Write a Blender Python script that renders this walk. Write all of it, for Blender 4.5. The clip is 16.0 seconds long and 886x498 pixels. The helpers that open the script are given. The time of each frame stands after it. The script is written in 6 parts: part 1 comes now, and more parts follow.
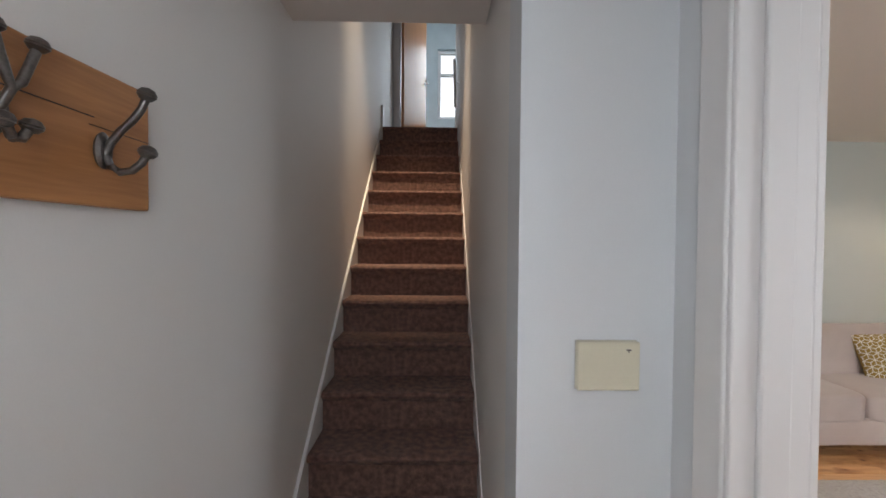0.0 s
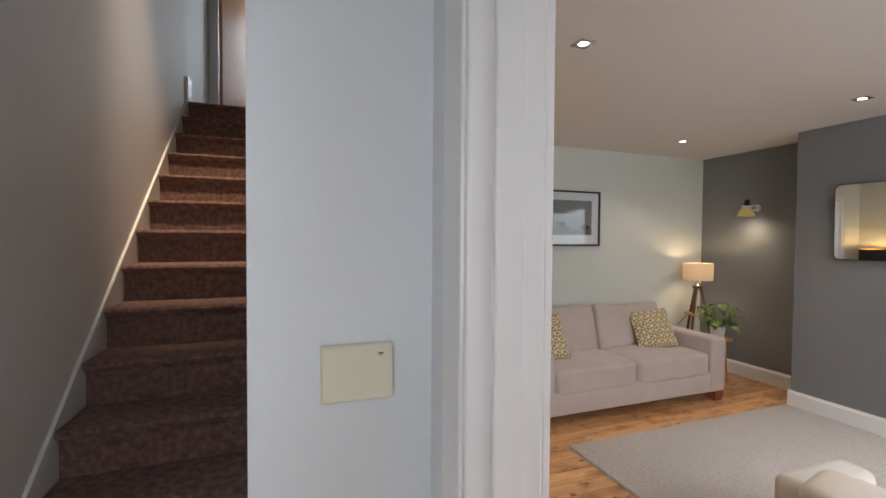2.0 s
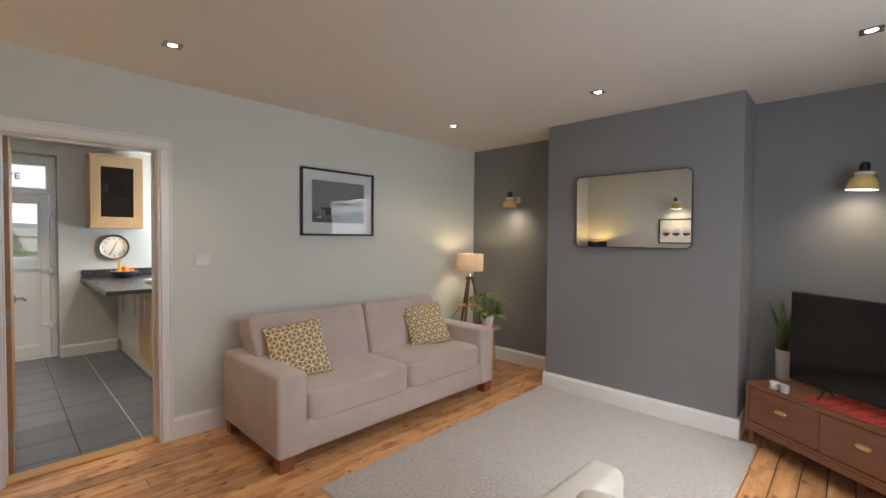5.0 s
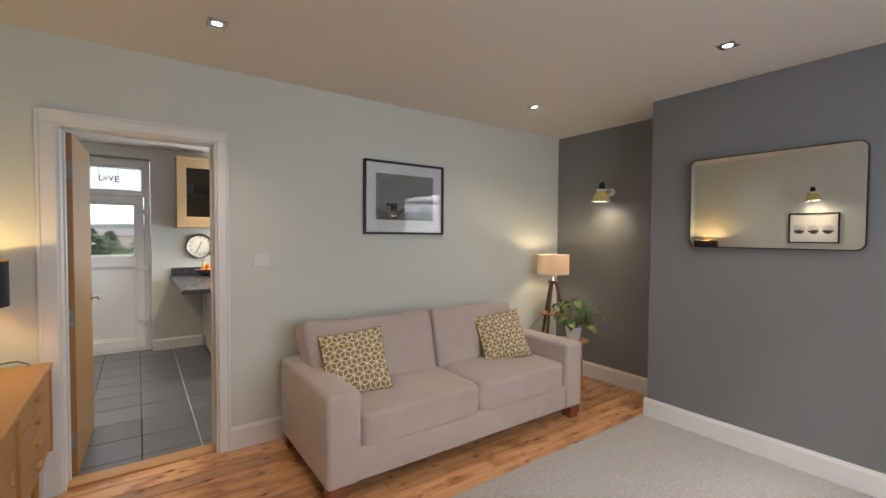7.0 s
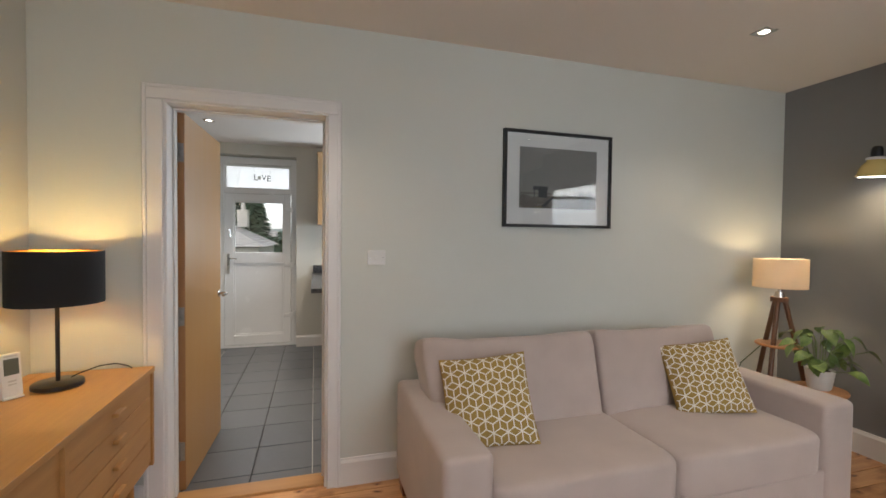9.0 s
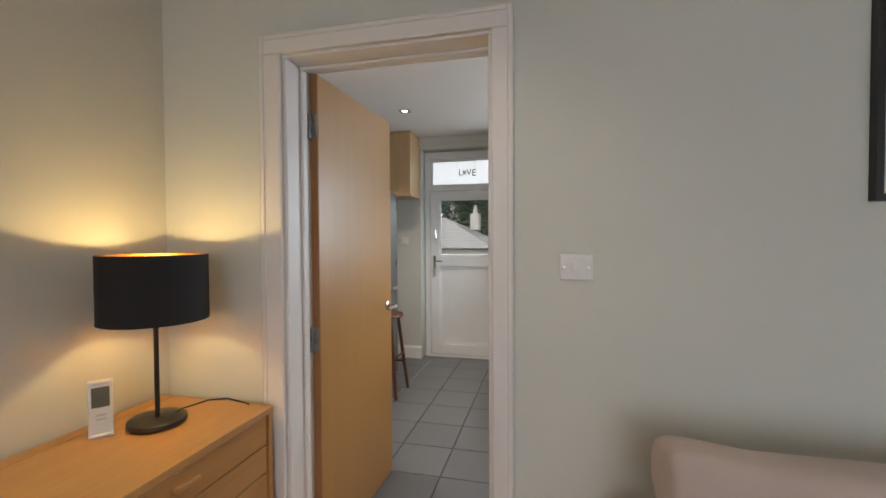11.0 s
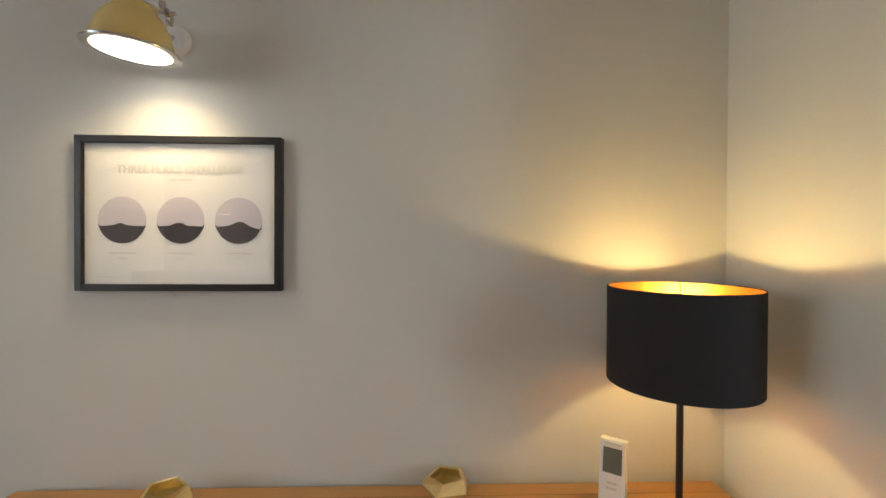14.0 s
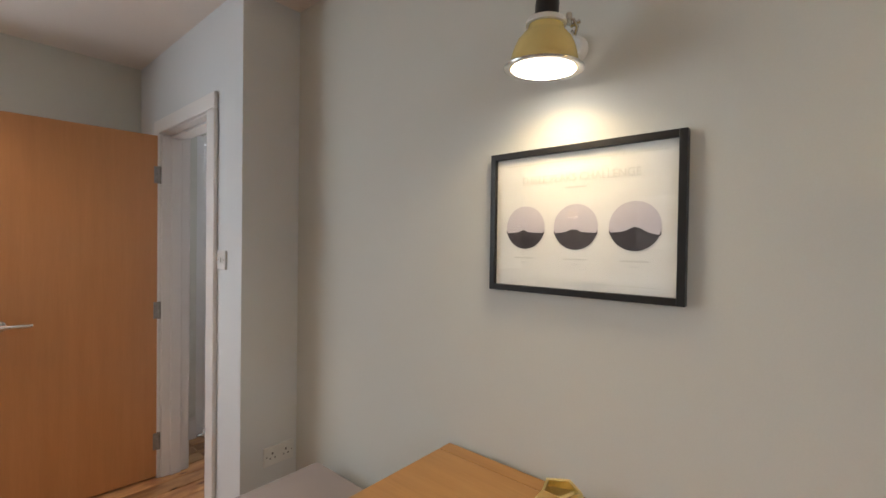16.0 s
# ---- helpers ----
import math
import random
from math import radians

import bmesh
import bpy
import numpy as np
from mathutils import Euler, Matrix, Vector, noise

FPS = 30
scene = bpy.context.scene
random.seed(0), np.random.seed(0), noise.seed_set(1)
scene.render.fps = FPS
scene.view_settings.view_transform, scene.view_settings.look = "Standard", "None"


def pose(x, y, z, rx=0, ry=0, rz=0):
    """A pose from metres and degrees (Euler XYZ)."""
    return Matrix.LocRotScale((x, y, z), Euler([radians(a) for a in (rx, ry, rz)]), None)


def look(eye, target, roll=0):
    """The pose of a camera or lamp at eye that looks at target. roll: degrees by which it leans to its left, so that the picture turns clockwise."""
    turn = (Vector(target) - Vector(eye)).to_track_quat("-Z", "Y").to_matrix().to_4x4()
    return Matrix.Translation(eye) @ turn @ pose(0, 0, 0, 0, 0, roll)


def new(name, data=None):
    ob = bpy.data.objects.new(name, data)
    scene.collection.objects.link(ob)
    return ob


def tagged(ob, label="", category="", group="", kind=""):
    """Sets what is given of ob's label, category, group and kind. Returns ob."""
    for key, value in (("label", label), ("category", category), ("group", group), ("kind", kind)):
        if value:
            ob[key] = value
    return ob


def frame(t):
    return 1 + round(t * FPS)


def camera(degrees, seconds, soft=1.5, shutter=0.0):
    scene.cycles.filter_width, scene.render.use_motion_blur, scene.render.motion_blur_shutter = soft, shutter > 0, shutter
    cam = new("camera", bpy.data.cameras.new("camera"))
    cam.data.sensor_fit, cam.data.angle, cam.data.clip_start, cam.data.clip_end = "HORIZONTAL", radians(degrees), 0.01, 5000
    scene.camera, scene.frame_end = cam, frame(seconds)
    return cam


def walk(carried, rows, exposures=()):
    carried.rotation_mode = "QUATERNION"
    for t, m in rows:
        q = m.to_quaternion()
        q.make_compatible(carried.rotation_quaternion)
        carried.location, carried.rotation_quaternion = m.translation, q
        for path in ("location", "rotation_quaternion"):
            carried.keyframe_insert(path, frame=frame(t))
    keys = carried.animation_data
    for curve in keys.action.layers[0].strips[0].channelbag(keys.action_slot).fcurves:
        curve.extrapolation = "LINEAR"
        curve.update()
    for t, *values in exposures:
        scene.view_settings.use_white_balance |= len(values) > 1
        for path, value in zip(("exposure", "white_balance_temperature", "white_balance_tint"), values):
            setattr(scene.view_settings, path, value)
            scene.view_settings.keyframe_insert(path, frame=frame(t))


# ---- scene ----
cam = camera(92.0, 16.0, soft=1.6)
PATH = [
    (0, (0.268, 0.174, 1.519), (0.309, 2.173, 1.479), 0.5),
    (0.5, (0.309, 0.224, 1.524), (0.428, 2.22, 1.474), 0.5),
    (1, (0.361, 0.224, 1.531), (0.626, 2.206, 1.473), 0.4),
    (1.5, (0.44, 0.253, 1.518), (0.897, 2.199, 1.463), 0.4),
    (2, (0.515, 0.276, 1.508), (1.203, 2.154, 1.454), 0.4),
    (2.5, (0.587, 0.325, 1.495), (1.507, 2.1, 1.44), 0.4),
    (3, (0.673, 0.41, 1.499), (1.817, 2.049, 1.441), 0.6),
    (3.5, (0.771, 0.475, 1.491), (2.111, 1.958, 1.432), 0.6),
    (3.7, (0.827, 0.494, 1.481), (2.23, 1.918, 1.427), 0.5),
    (5.8, (1.335, 0.838, 1.406), (2.78, 2.22, 1.352), 0.5),
    (6, (1.359, 0.867, 1.409), (2.764, 2.289, 1.352), 0.5),
    (6.5, (1.449, 0.933, 1.419), (2.746, 2.455, 1.36), 0.4),
    (7, (1.536, 1.013, 1.416), (2.698, 2.64, 1.355), 0.4),
    (7.5, (1.61, 1.135, 1.402), (2.617, 2.862, 1.343), 0.4),
    (8, (1.677, 1.329, 1.396), (2.545, 3.129, 1.335), 0.4),
    (8.2, (1.722, 1.401, 1.383), (2.543, 3.223, 1.324), 0.4),
    (10.3, (2.126, 2.33, 1.344), (2.076, 4.329, 1.292), 0.2),
    (10.5, (2.155, 2.431, 1.342), (1.987, 4.423, 1.29), -0.1),
    (11, (2.12, 2.69, 1.333), (1.65, 4.634, 1.284), -0.3),
    (11.5, (2.025, 2.905, 1.335), (1.279, 4.76, 1.284), -0.2),
    (12, (1.924, 3.071, 1.324), (0.857, 4.763, 1.294), -0.7),
    (12.5, (1.812, 3.186, 1.316), (0.399, 4.601, 1.303), -0.7),
    (13.5, (1.807, 3.3, 1.374), (-0.117, 3.846, 1.354), 0.2),
    (14, (1.819, 3.249, 1.377), (-0.179, 3.321, 1.359), 0.3),
    (14.5, (1.815, 3.169, 1.367), (-0.158, 2.842, 1.358), 0.5),
    (15, (1.781, 3.142, 1.367), (-0.101, 2.464, 1.36), 0.6),
    (15.5, (1.756, 3.137, 1.375), (0.043, 2.105, 1.357), 0.8),
    (16, (1.765, 3.071, 1.39), (0.241, 1.777, 1.363), 0.8),
]
walk(cam, [(t, look(eye, target, roll)) for t, eye, target, roll in PATH],
     [(0, 1.42), (3.0, 1.34), (3.7, 1.34), (6, 1.42), (8.2, 1.4), (10.3, 1.28), (12.5, 1.2), (13.5, 1.27), (14.5, 1.38), (16, 1.5)])

# ---- world, sun, lamps, exposure ----
EXPOSURE = 1.5
scene.view_settings.exposure = EXPOSURE
world = bpy.data.worlds.new("world")
scene.world = world
world.use_nodes = True
wn = world.node_tree.nodes
sky = wn.new("ShaderNodeTexSky")
sky.sky_type = "NISHITA"
sky.sun_disc = False
sky.sun_elevation = radians(38)
sky.sun_rotation = radians(200)
sky.air_density, sky.dust_density, sky.ozone_density = 1.0, 2.0, 1.0
wn["Background"].inputs["Strength"].default_value = 0.135
cloud = wn.new("ShaderNodeHueSaturation")
cloud.inputs["Saturation"].default_value = 0.2
cloud.inputs["Value"].default_value = 1.25
world.node_tree.links.new(sky.outputs["Color"], cloud.inputs["Color"])
world.node_tree.links.new(cloud.outputs["Color"], wn["Background"].inputs["Color"])


def lamp(name, kind, place, energy, colour, size=0.1, aim=None, spot=60, blend=0.6, size_y=None):
    data = bpy.data.lights.new(name, kind)
    data.energy, data.color = energy, colour
    if kind == "AREA":
        data.size = size
        if size_y:
            data.shape, data.size_y = "RECTANGLE", size_y
    elif kind == "SPOT":
        data.shadow_soft_size, data.spot_size, data.spot_blend = size, radians(spot), blend
    elif kind == "POINT":
        data.shadow_soft_size = size
    ob = new(name, data)
    ob.matrix_world = look(place, aim) if aim else pose(*place)
    ob["kind"] = "structure"
    return ob


sun = bpy.data.lights.new("sun", "SUN")
sun.energy, sun.angle, sun.color = 0.5, radians(12), (1.0, 0.96, 0.9)
sun_ob = new("sun", sun)
sun_ob.matrix_world = look((-20, -40, 36), (0, 0, 0))
sun_ob["kind"] = "structure"

DAY, WARM, AMBER, SPOTC = (0.78, 0.89, 1.0), (1.0, 0.76, 0.42), (1.0, 0.71, 0.28), (1.0, 0.83, 0.66)
lamp("window_daylight", "AREA", (2.88, -0.28, 1.55), 12.0, DAY, 1.9, aim=(3.15, 2.0, 1.35), size_y=1.5)
lamp("front_door_daylight", "AREA", (0.2, -0.26, 1.75), 3.6, (0.86, 0.92, 1.0), 0.7, aim=(0.2, 2.0, 1.5), size_y=0.9)
# the kitchen lamp is an added fill, out of view on the east side
lamp("kitchen_fill", "AREA", (3.35, 6.6, 1.6), 16, DAY, 0.9, aim=(1.0, 6.3, 1.75), size_y=1.0)
lamp("landing_daylight", "AREA", (0.55, 7.05, 4.1), 16, DAY, 0.8, aim=(0.2, 4.0, 3.6), size_y=1.1)
lamp("stair_spot", "SPOT", (-0.02, 2.40, 4.95), 250, (1.0, 0.78, 0.54), 0.03, aim=(0.08, 3.2, 1.8), spot=30, blend=1.0)

# ---- materials ----


def material(name, one, two=None, rough=0.6, scale=6.0, grain=120.0, bump=0.1, metal=0.0, stretch=(1, 1, 1), mix=1.0, vary=0.0, sheen=0.0, bumpdist=0.004, lo=0.35, hi=0.65, transmission=0.0, coat=0.0):
    """A surface in two shades with broad stains, fine grain in colour, roughness and relief."""
    m = bpy.data.materials.new(name)
    m.use_nodes = True
    n, l = m.node_tree.nodes, m.node_tree.links
    b = n["Principled BSDF"]
    two = two or tuple(c * 0.88 for c in one)
    tc, mp = n.new("ShaderNodeTexCoord"), n.new("ShaderNodeMapping")
    mp.inputs["Scale"].default_value = stretch
    l.new(tc.outputs["Object"], mp.inputs["Vector"])
    vec = mp.outputs["Vector"]
    info = n.new("ShaderNodeObjectInfo")
    if vary:
        add = n.new("ShaderNodeVectorMath")
        add.operation = "MULTIPLY_ADD"
        add.inputs[1].default_value = (37, 91, 53)
        l.new(info.outputs["Random"], add.inputs[0])
        l.new(vec, add.inputs[2])
        vec = add.outputs[0]
    broad, fine = n.new("ShaderNodeTexNoise"), n.new("ShaderNodeTexNoise")
    broad.inputs["Scale"].default_value, fine.inputs["Scale"].default_value = scale, grain
    broad.inputs["Detail"].default_value, fine.inputs["Detail"].default_value = 4, 3
    l.new(vec, broad.inputs["Vector"])
    l.new(vec, fine.inputs["Vector"])
    both = n.new("ShaderNodeMix")
    both.inputs[0].default_value = 0.35
    l.new(broad.outputs["Fac"], both.inputs[2])
    l.new(fine.outputs["Fac"], both.inputs[3])
    ramp = n.new("ShaderNodeValToRGB")
    ramp.color_ramp.elements[0].position, ramp.color_ramp.elements[1].position = lo, hi
    ramp.color_ramp.elements[0].color, ramp.color_ramp.elements[1].color = (*two, 1), (*one, 1)
    l.new(both.outputs[0], ramp.inputs["Fac"])
    out = ramp.outputs["Color"]
    if vary:
        hsv = n.new("ShaderNodeHueSaturation")
        rng = n.new("ShaderNodeMapRange")
        rng.inputs[3].default_value, rng.inputs[4].default_value = 1 - vary, 1 + vary
        l.new(info.outputs["Random"], rng.inputs[0])
        l.new(rng.outputs[0], hsv.inputs["Value"])
        l.new(out, hsv.inputs["Color"])
        out = hsv.outputs["Color"]
    l.new(out, b.inputs["Base Color"])
    rr = n.new("ShaderNodeMapRange")
    rr.inputs[3].default_value, rr.inputs[4].default_value = max(0.02, rough - 0.08), min(1, rough + 0.08)
    l.new(broad.outputs["Fac"], rr.inputs[0])
    l.new(rr.outputs[0], b.inputs["Roughness"])
    b.inputs["Metallic"].default_value = metal
    if sheen:
        b.inputs["Sheen Weight"].default_value = sheen
        b.inputs["Sheen Roughness"].default_value = 0.5
    if coat:
        b.inputs["Coat Weight"].default_value = coat
        b.inputs["Coat Roughness"].default_value = 0.2
    if bump:
        bn = n.new("ShaderNodeBump")
        bn.inputs["Strength"].default_value, bn.inputs["Distance"].default_value = bump, bumpdist
        l.new(both.outputs[0], bn.inputs["Height"])
        l.new(bn.outputs["Normal"], b.inputs["Normal"])
    return m


def wood(name, one, two, axis="x", rough=0.45, vary=0.0, knots=False, coat=0.0, tight=1.0):
    """Grain drawn out along one axis; floorboards with knots."""
    s = {"x": (0.9, 14, 14), "y": (14, 0.9, 14), "z": (14, 14, 0.9)}[axis]
    m = material(name, one, two, rough, 1.6 * tight, 9 * tight, 0.12, stretch=s, vary=vary, coat=coat, lo=0.3, hi=0.68, bumpdist=0.002)
    if knots:
        n, l = m.node_tree.nodes, m.node_tree.links
        tc = n.new("ShaderNodeTexCoord")
        info = n.new("ShaderNodeObjectInfo")
        add = n.new("ShaderNodeVectorMath")
        add.operation = "MULTIPLY_ADD"
        add.inputs[1].default_value = (17, 29, 11)
        mp = n.new("ShaderNodeMapping")
        mp.inputs["Scale"].default_value = (1.0, 1.9, 1.0)
        vo = n.new("ShaderNodeTexVoronoi")
        vo.voronoi_dimensions = "2D"
        vo.inputs["Scale"].default_value = 3.6
        warp = n.new("ShaderNodeTexNoise")
        warp.inputs["Scale"].default_value = 24
        wmix = n.new("ShaderNodeVectorMath")
        wmix.operation = "MULTIPLY_ADD"
        wmix.inputs[1].default_value = (0.05, 0.07, 0)
        l.new(info.outputs["Random"], add.inputs[0])
        l.new(tc.outputs["Object"], add.inputs[2])
        l.new(add.outputs[0], mp.inputs["Vector"])
        l.new(mp.outputs["Vector"], warp.inputs["Vector"])
        l.new(warp.outputs["Color"], wmix.inputs[0])
        l.new(mp.outputs["Vector"], wmix.inputs[2])
        l.new(wmix.outputs[0], vo.inputs["Vector"])
        kr = n.new("ShaderNodeValToRGB")
        e = kr.color_ramp.elements
        e[0].position, e[0].color = 0.026, (0.05, 0.02, 0.01, 1)
        e[1].position, e[1].color = 0.055, (0.62, 0.45, 0.32, 1)
        halo = kr.color_ramp.elements.new(0.13)
        halo.color = (1, 1, 1, 1)
        l.new(vo.outputs["Distance"], kr.inputs["Fac"])
        mul = n.new("ShaderNodeMix")
        mul.data_type, mul.blend_type = "RGBA", "MULTIPLY"
        mul.inputs[0].default_value = 0.9
        b = n["Principled BSDF"]
        old = b.inputs["Base Color"].links[0].from_socket
        l.new(old, mul.inputs[6])
        l.new(kr.outputs["Color"], mul.inputs[7])
        stain = n.new("ShaderNodeTexNoise")
        stain.inputs["Scale"].default_value, stain.inputs["Detail"].default_value = 5.0, 6
        sr = n.new("ShaderNodeValToRGB")
        sr.color_ramp.elements[0].position, sr.color_ramp.elements[0].color = 0.36, (0.50, 0.36, 0.26, 1)
        sr.color_ramp.elements[1].position, sr.color_ramp.elements[1].color = 0.50, (1, 1, 1, 1)
        dirt = n.new("ShaderNodeMix")
        dirt.data_type, dirt.blend_type = "RGBA", "MULTIPLY"
        dirt.inputs[0].default_value = 0.75
        l.new(mp.outputs["Vector"], stain.inputs["Vector"])
        l.new(stain.outputs["Fac"], sr.inputs["Fac"])
        l.new(mul.outputs[2], dirt.inputs[6])
        l.new(sr.outputs["Color"], dirt.inputs[7])
        l.new(dirt.outputs[2], b.inputs["Base Color"])
    return m


def glowing(name, colour, strength):
    m = bpy.data.materials.new(name)
    m.use_nodes = True
    b = m.node_tree.nodes["Principled BSDF"]
    b.inputs["Base Color"].default_value = (*colour, 1)
    b.inputs["Emission Color"].default_value = (*colour, 1)
    b.inputs["Emission Strength"].default_value = strength
    return m


def clear_glass(name, rough=0.0, tint=(1, 1, 1)):
    m = bpy.data.materials.new(name)
    m.use_nodes = True
    b = m.node_tree.nodes["Principled BSDF"]
    b.inputs["Base Color"].default_value = (*tint, 1)
    b.inputs["Roughness"].default_value = rough
    b.inputs["Transmission Weight"].default_value = 1.0
    b.inputs["IOR"].default_value = 1.45
    return m


M_WALL = material("sage_white_emulsion", (0.635, 0.643, 0.597), (0.61, 0.618, 0.572), 0.75, 1.2, 220, 0.06)
M_WALLW = material("cream_white_emulsion", (0.60, 0.59, 0.54), (0.57, 0.56, 0.51), 0.75, 1.2, 220, 0.06)
# white hall paint in two tints: cool and warm light put into the colour
M_HALL = material("hall_white_cool_lit", (0.665, 0.68, 0.695), (0.64, 0.655, 0.67), 0.7, 1.2, 220, 0.06)
M_STAIRW = material("hall_white_warm_lit", (0.74, 0.715, 0.69), (0.71, 0.685, 0.66), 0.7, 1.2, 220, 0.06)
M_DARK = material("slate_grey_emulsion", (0.205, 0.205, 0.213), (0.190, 0.190, 0.198), 0.6, 1.5, 200, 0.08)
M_CEIL = material("ceiling_emulsion", (0.73, 0.675, 0.63), (0.70, 0.645, 0.60), 0.8, 1.0, 160, 0.012)
M_GLOSS = material("white_gloss_paint", (0.75, 0.73, 0.72), (0.74, 0.72, 0.71), 0.4, 3, 60, 0)
M_UPVC = material("white_upvc", (0.80, 0.81, 0.82), (0.77, 0.78, 0.79), 0.25, 3, 60, 0.02)
M_BOARD = wood("stripped_pine_boards", (0.69, 0.395, 0.185), (0.43, 0.20, 0.080), "x", 0.34, vary=0.24, knots=True, coat=0.2)
M_GAP = material("dark_subfloor", (0.03, 0.02, 0.015), rough=0.9)
M_BEECH = wood("beech_veneer", (0.45, 0.245, 0.08), (0.41, 0.215, 0.068), "z", 0.35, coat=0.2)
M_BEECH2 = wood("beech_veneer_warm", (0.57, 0.265, 0.105), (0.50, 0.225, 0.085), "z", 0.35, coat=0.2)
M_BEECH_EDGE = wood("beech_edge", (0.36, 0.18, 0.07), (0.28, 0.13, 0.05), "z", 0.4)
M_CAB = wood("beech_cabinet", (0.55, 0.36, 0.19), (0.49, 0.31, 0.155), "z", 0.35)
M_OAK = wood("oak_sideboard", (0.48, 0.255, 0.085), (0.38, 0.185, 0.055), "y", 0.4, coat=0.1)
M_OAKZ = wood("oak_sideboard_front", (0.46, 0.24, 0.085), (0.37, 0.18, 0.055), "y", 0.42)
M_TEAK = wood("teak_unit", (0.23, 0.095, 0.045), (0.16, 0.06, 0.028), "x", 0.35, coat=0.2)
M_WALNUT = wood("walnut_stain", (0.17, 0.075, 0.035), (0.11, 0.045, 0.02), "z", 0.4)
M_FOOT = wood("mahogany_foot", (0.26, 0.08, 0.035), (0.2, 0.055, 0.024), "z", 0.35)
M_PLANK = wood("rustic_pine_plaque", (0.47, 0.215, 0.080), (0.29, 0.115, 0.038), "x", 0.5, tight=1.4)
M_CARPET = material("brown_stair_carpet", (0.28, 0.150, 0.115), (0.112, 0.061, 0.048), 0.98, 34, 420, 1.0, sheen=0.08, bumpdist=0.012, lo=0.4, hi=0.62)
M_SOFA = material("mushroom_sofa_fabric", (0.49, 0.405, 0.365), (0.43, 0.35, 0.315), 0.9, 5, 700, 0.5, sheen=0.3, bumpdist=0.0015)
M_CHAIR = material("oat_chair_fabric", (0.56, 0.52, 0.465), (0.50, 0.46, 0.41), 0.9, 5, 700, 0.5, sheen=0.3, bumpdist=0.0015)
M_CUSH = material("cream_loose_cushion", (0.66, 0.60, 0.53), (0.60, 0.54, 0.475), 0.9, 4, 600, 0.4, sheen=0.3, bumpdist=0.002)
M_STOOL = material("taupe_footstool_fabric", (0.33, 0.27, 0.25), (0.30, 0.245, 0.225), 0.9, 5, 700, 0.5, sheen=0.2, bumpdist=0.0015)
M_MUSTARD = material("mustard_cotton", (0.36, 0.235, 0.06), (0.31, 0.20, 0.05), 0.9, 10, 800, 0.3)
M_PRINT = material("off_white_print", (0.80, 0.75, 0.66), (0.75, 0.70, 0.6), 0.9, 10, 800, 0.2)
M_RUG = material("pale_grey_wool_pile", (0.50, 0.465, 0.445), (0.34, 0.31, 0.295), 0.98, 60, 330, 0.8, sheen=0.3, bumpdist=0.012)
M_SLATE = material("slate_effect_tile", (0.122, 0.132, 0.150), (0.106, 0.115, 0.131), 0.34, 7, 50, 0.12, vary=0.05, bumpdist=0.003)
M_GROUT = material("worn_grout", (0.06, 0.06, 0.062), (0.035, 0.035, 0.036), 0.9)
M_BLACK = material("black_satin", (0.012, 0.012, 0.013), rough=0.35)
M_SHADEBLK = material("black_fabric_shade", (0.012, 0.012, 0.014), (0.008, 0.008, 0.009), 0.85, 8, 600, 0.3)
M_GOLD = material("gold_foil_lining", (0.85, 0.50, 0.14), rough=0.28, metal=1.0)
M_BRASS = material("brushed_gold_metal", (0.83, 0.68, 0.33), rough=0.42, metal=1.0)
M_CHROME = material("satin_steel", (0.62, 0.61, 0.59), rough=0.25, metal=1.0)
M_ZINC = material("dull_zinc", (0.34, 0.33, 0.31), (0.22, 0.215, 0.2), 0.42, 60, 300, 0.2, metal=0.8)
M_IRON = material("antique_pewter", (0.22, 0.20, 0.19), (0.12, 0.11, 0.10), 0.38, 30, 300, 0.4, metal=0.9)
M_FRAME = material("black_picture_frame", (0.014, 0.013, 0.013), rough=0.4)
M_PAPER = material("picture_mount_card", (0.66, 0.64, 0.61), (0.64, 0.62, 0.59), 0.85)
M_PLASTIC = material("white_plastic", (0.74, 0.73, 0.71), rough=0.35)
M_IVORY = material("aged_ivory_plastic", (0.68, 0.64, 0.50), (0.65, 0.61, 0.47), 0.45)
M_YELLOW = material("pale_yellow_enamel", (0.74, 0.57, 0.22), (0.71, 0.54, 0.20), 0.25)
M_LCD = material("grey_green_display", (0.12, 0.13, 0.11), rough=0.2)
M_LEAF = material("pothos_leaf", (0.19, 0.27, 0.07), (0.05, 0.11, 0.03), 0.35, 30, 200, 0.2, vary=0.25)
M_SNAKE = material("snake_plant_leaf", (0.15, 0.20, 0.09), (0.05, 0.09, 0.035), 0.4, 26, 200, 0.2, stretch=(1, 1, 2.5))
M_POT = material("white_ceramic", (0.72, 0.71, 0.68), rough=0.3)
M_SOIL = material("potting_soil", (0.03, 0.02, 0.013), rough=1)
M_TV = material("tv_screen_glass", (0.006, 0.006, 0.007), rough=0.12)
M_WORKTOP = material("charcoal_worktop", (0.055, 0.057, 0.062), (0.03, 0.031, 0.035), 0.28, 60, 500, 0.05)
M_CREAM = material("cream_unit_door", (0.66, 0.62, 0.52), (0.64, 0.60, 0.50), 0.35)
M_ORANGE = material("orange_peel", (0.75, 0.21, 0.02), (0.68, 0.16, 0.015), 0.45, 20, 300, 0.5)
M_BANANA = material("banana_peel", (0.72, 0.50, 0.06), rough=0.5)
M_RED = material("red_cloth", (0.50, 0.045, 0.03), (0.42, 0.03, 0.02), 0.9, 20, 500, 0.3)
M_CLOTHDK = material("dark_print_on_cloth", (0.03, 0.03, 0.03), rough=0.9)
M_TREADTRIM = wood("oak_threshold", (0.54, 0.30, 0.12), (0.45, 0.235, 0.085), "x", 0.35)
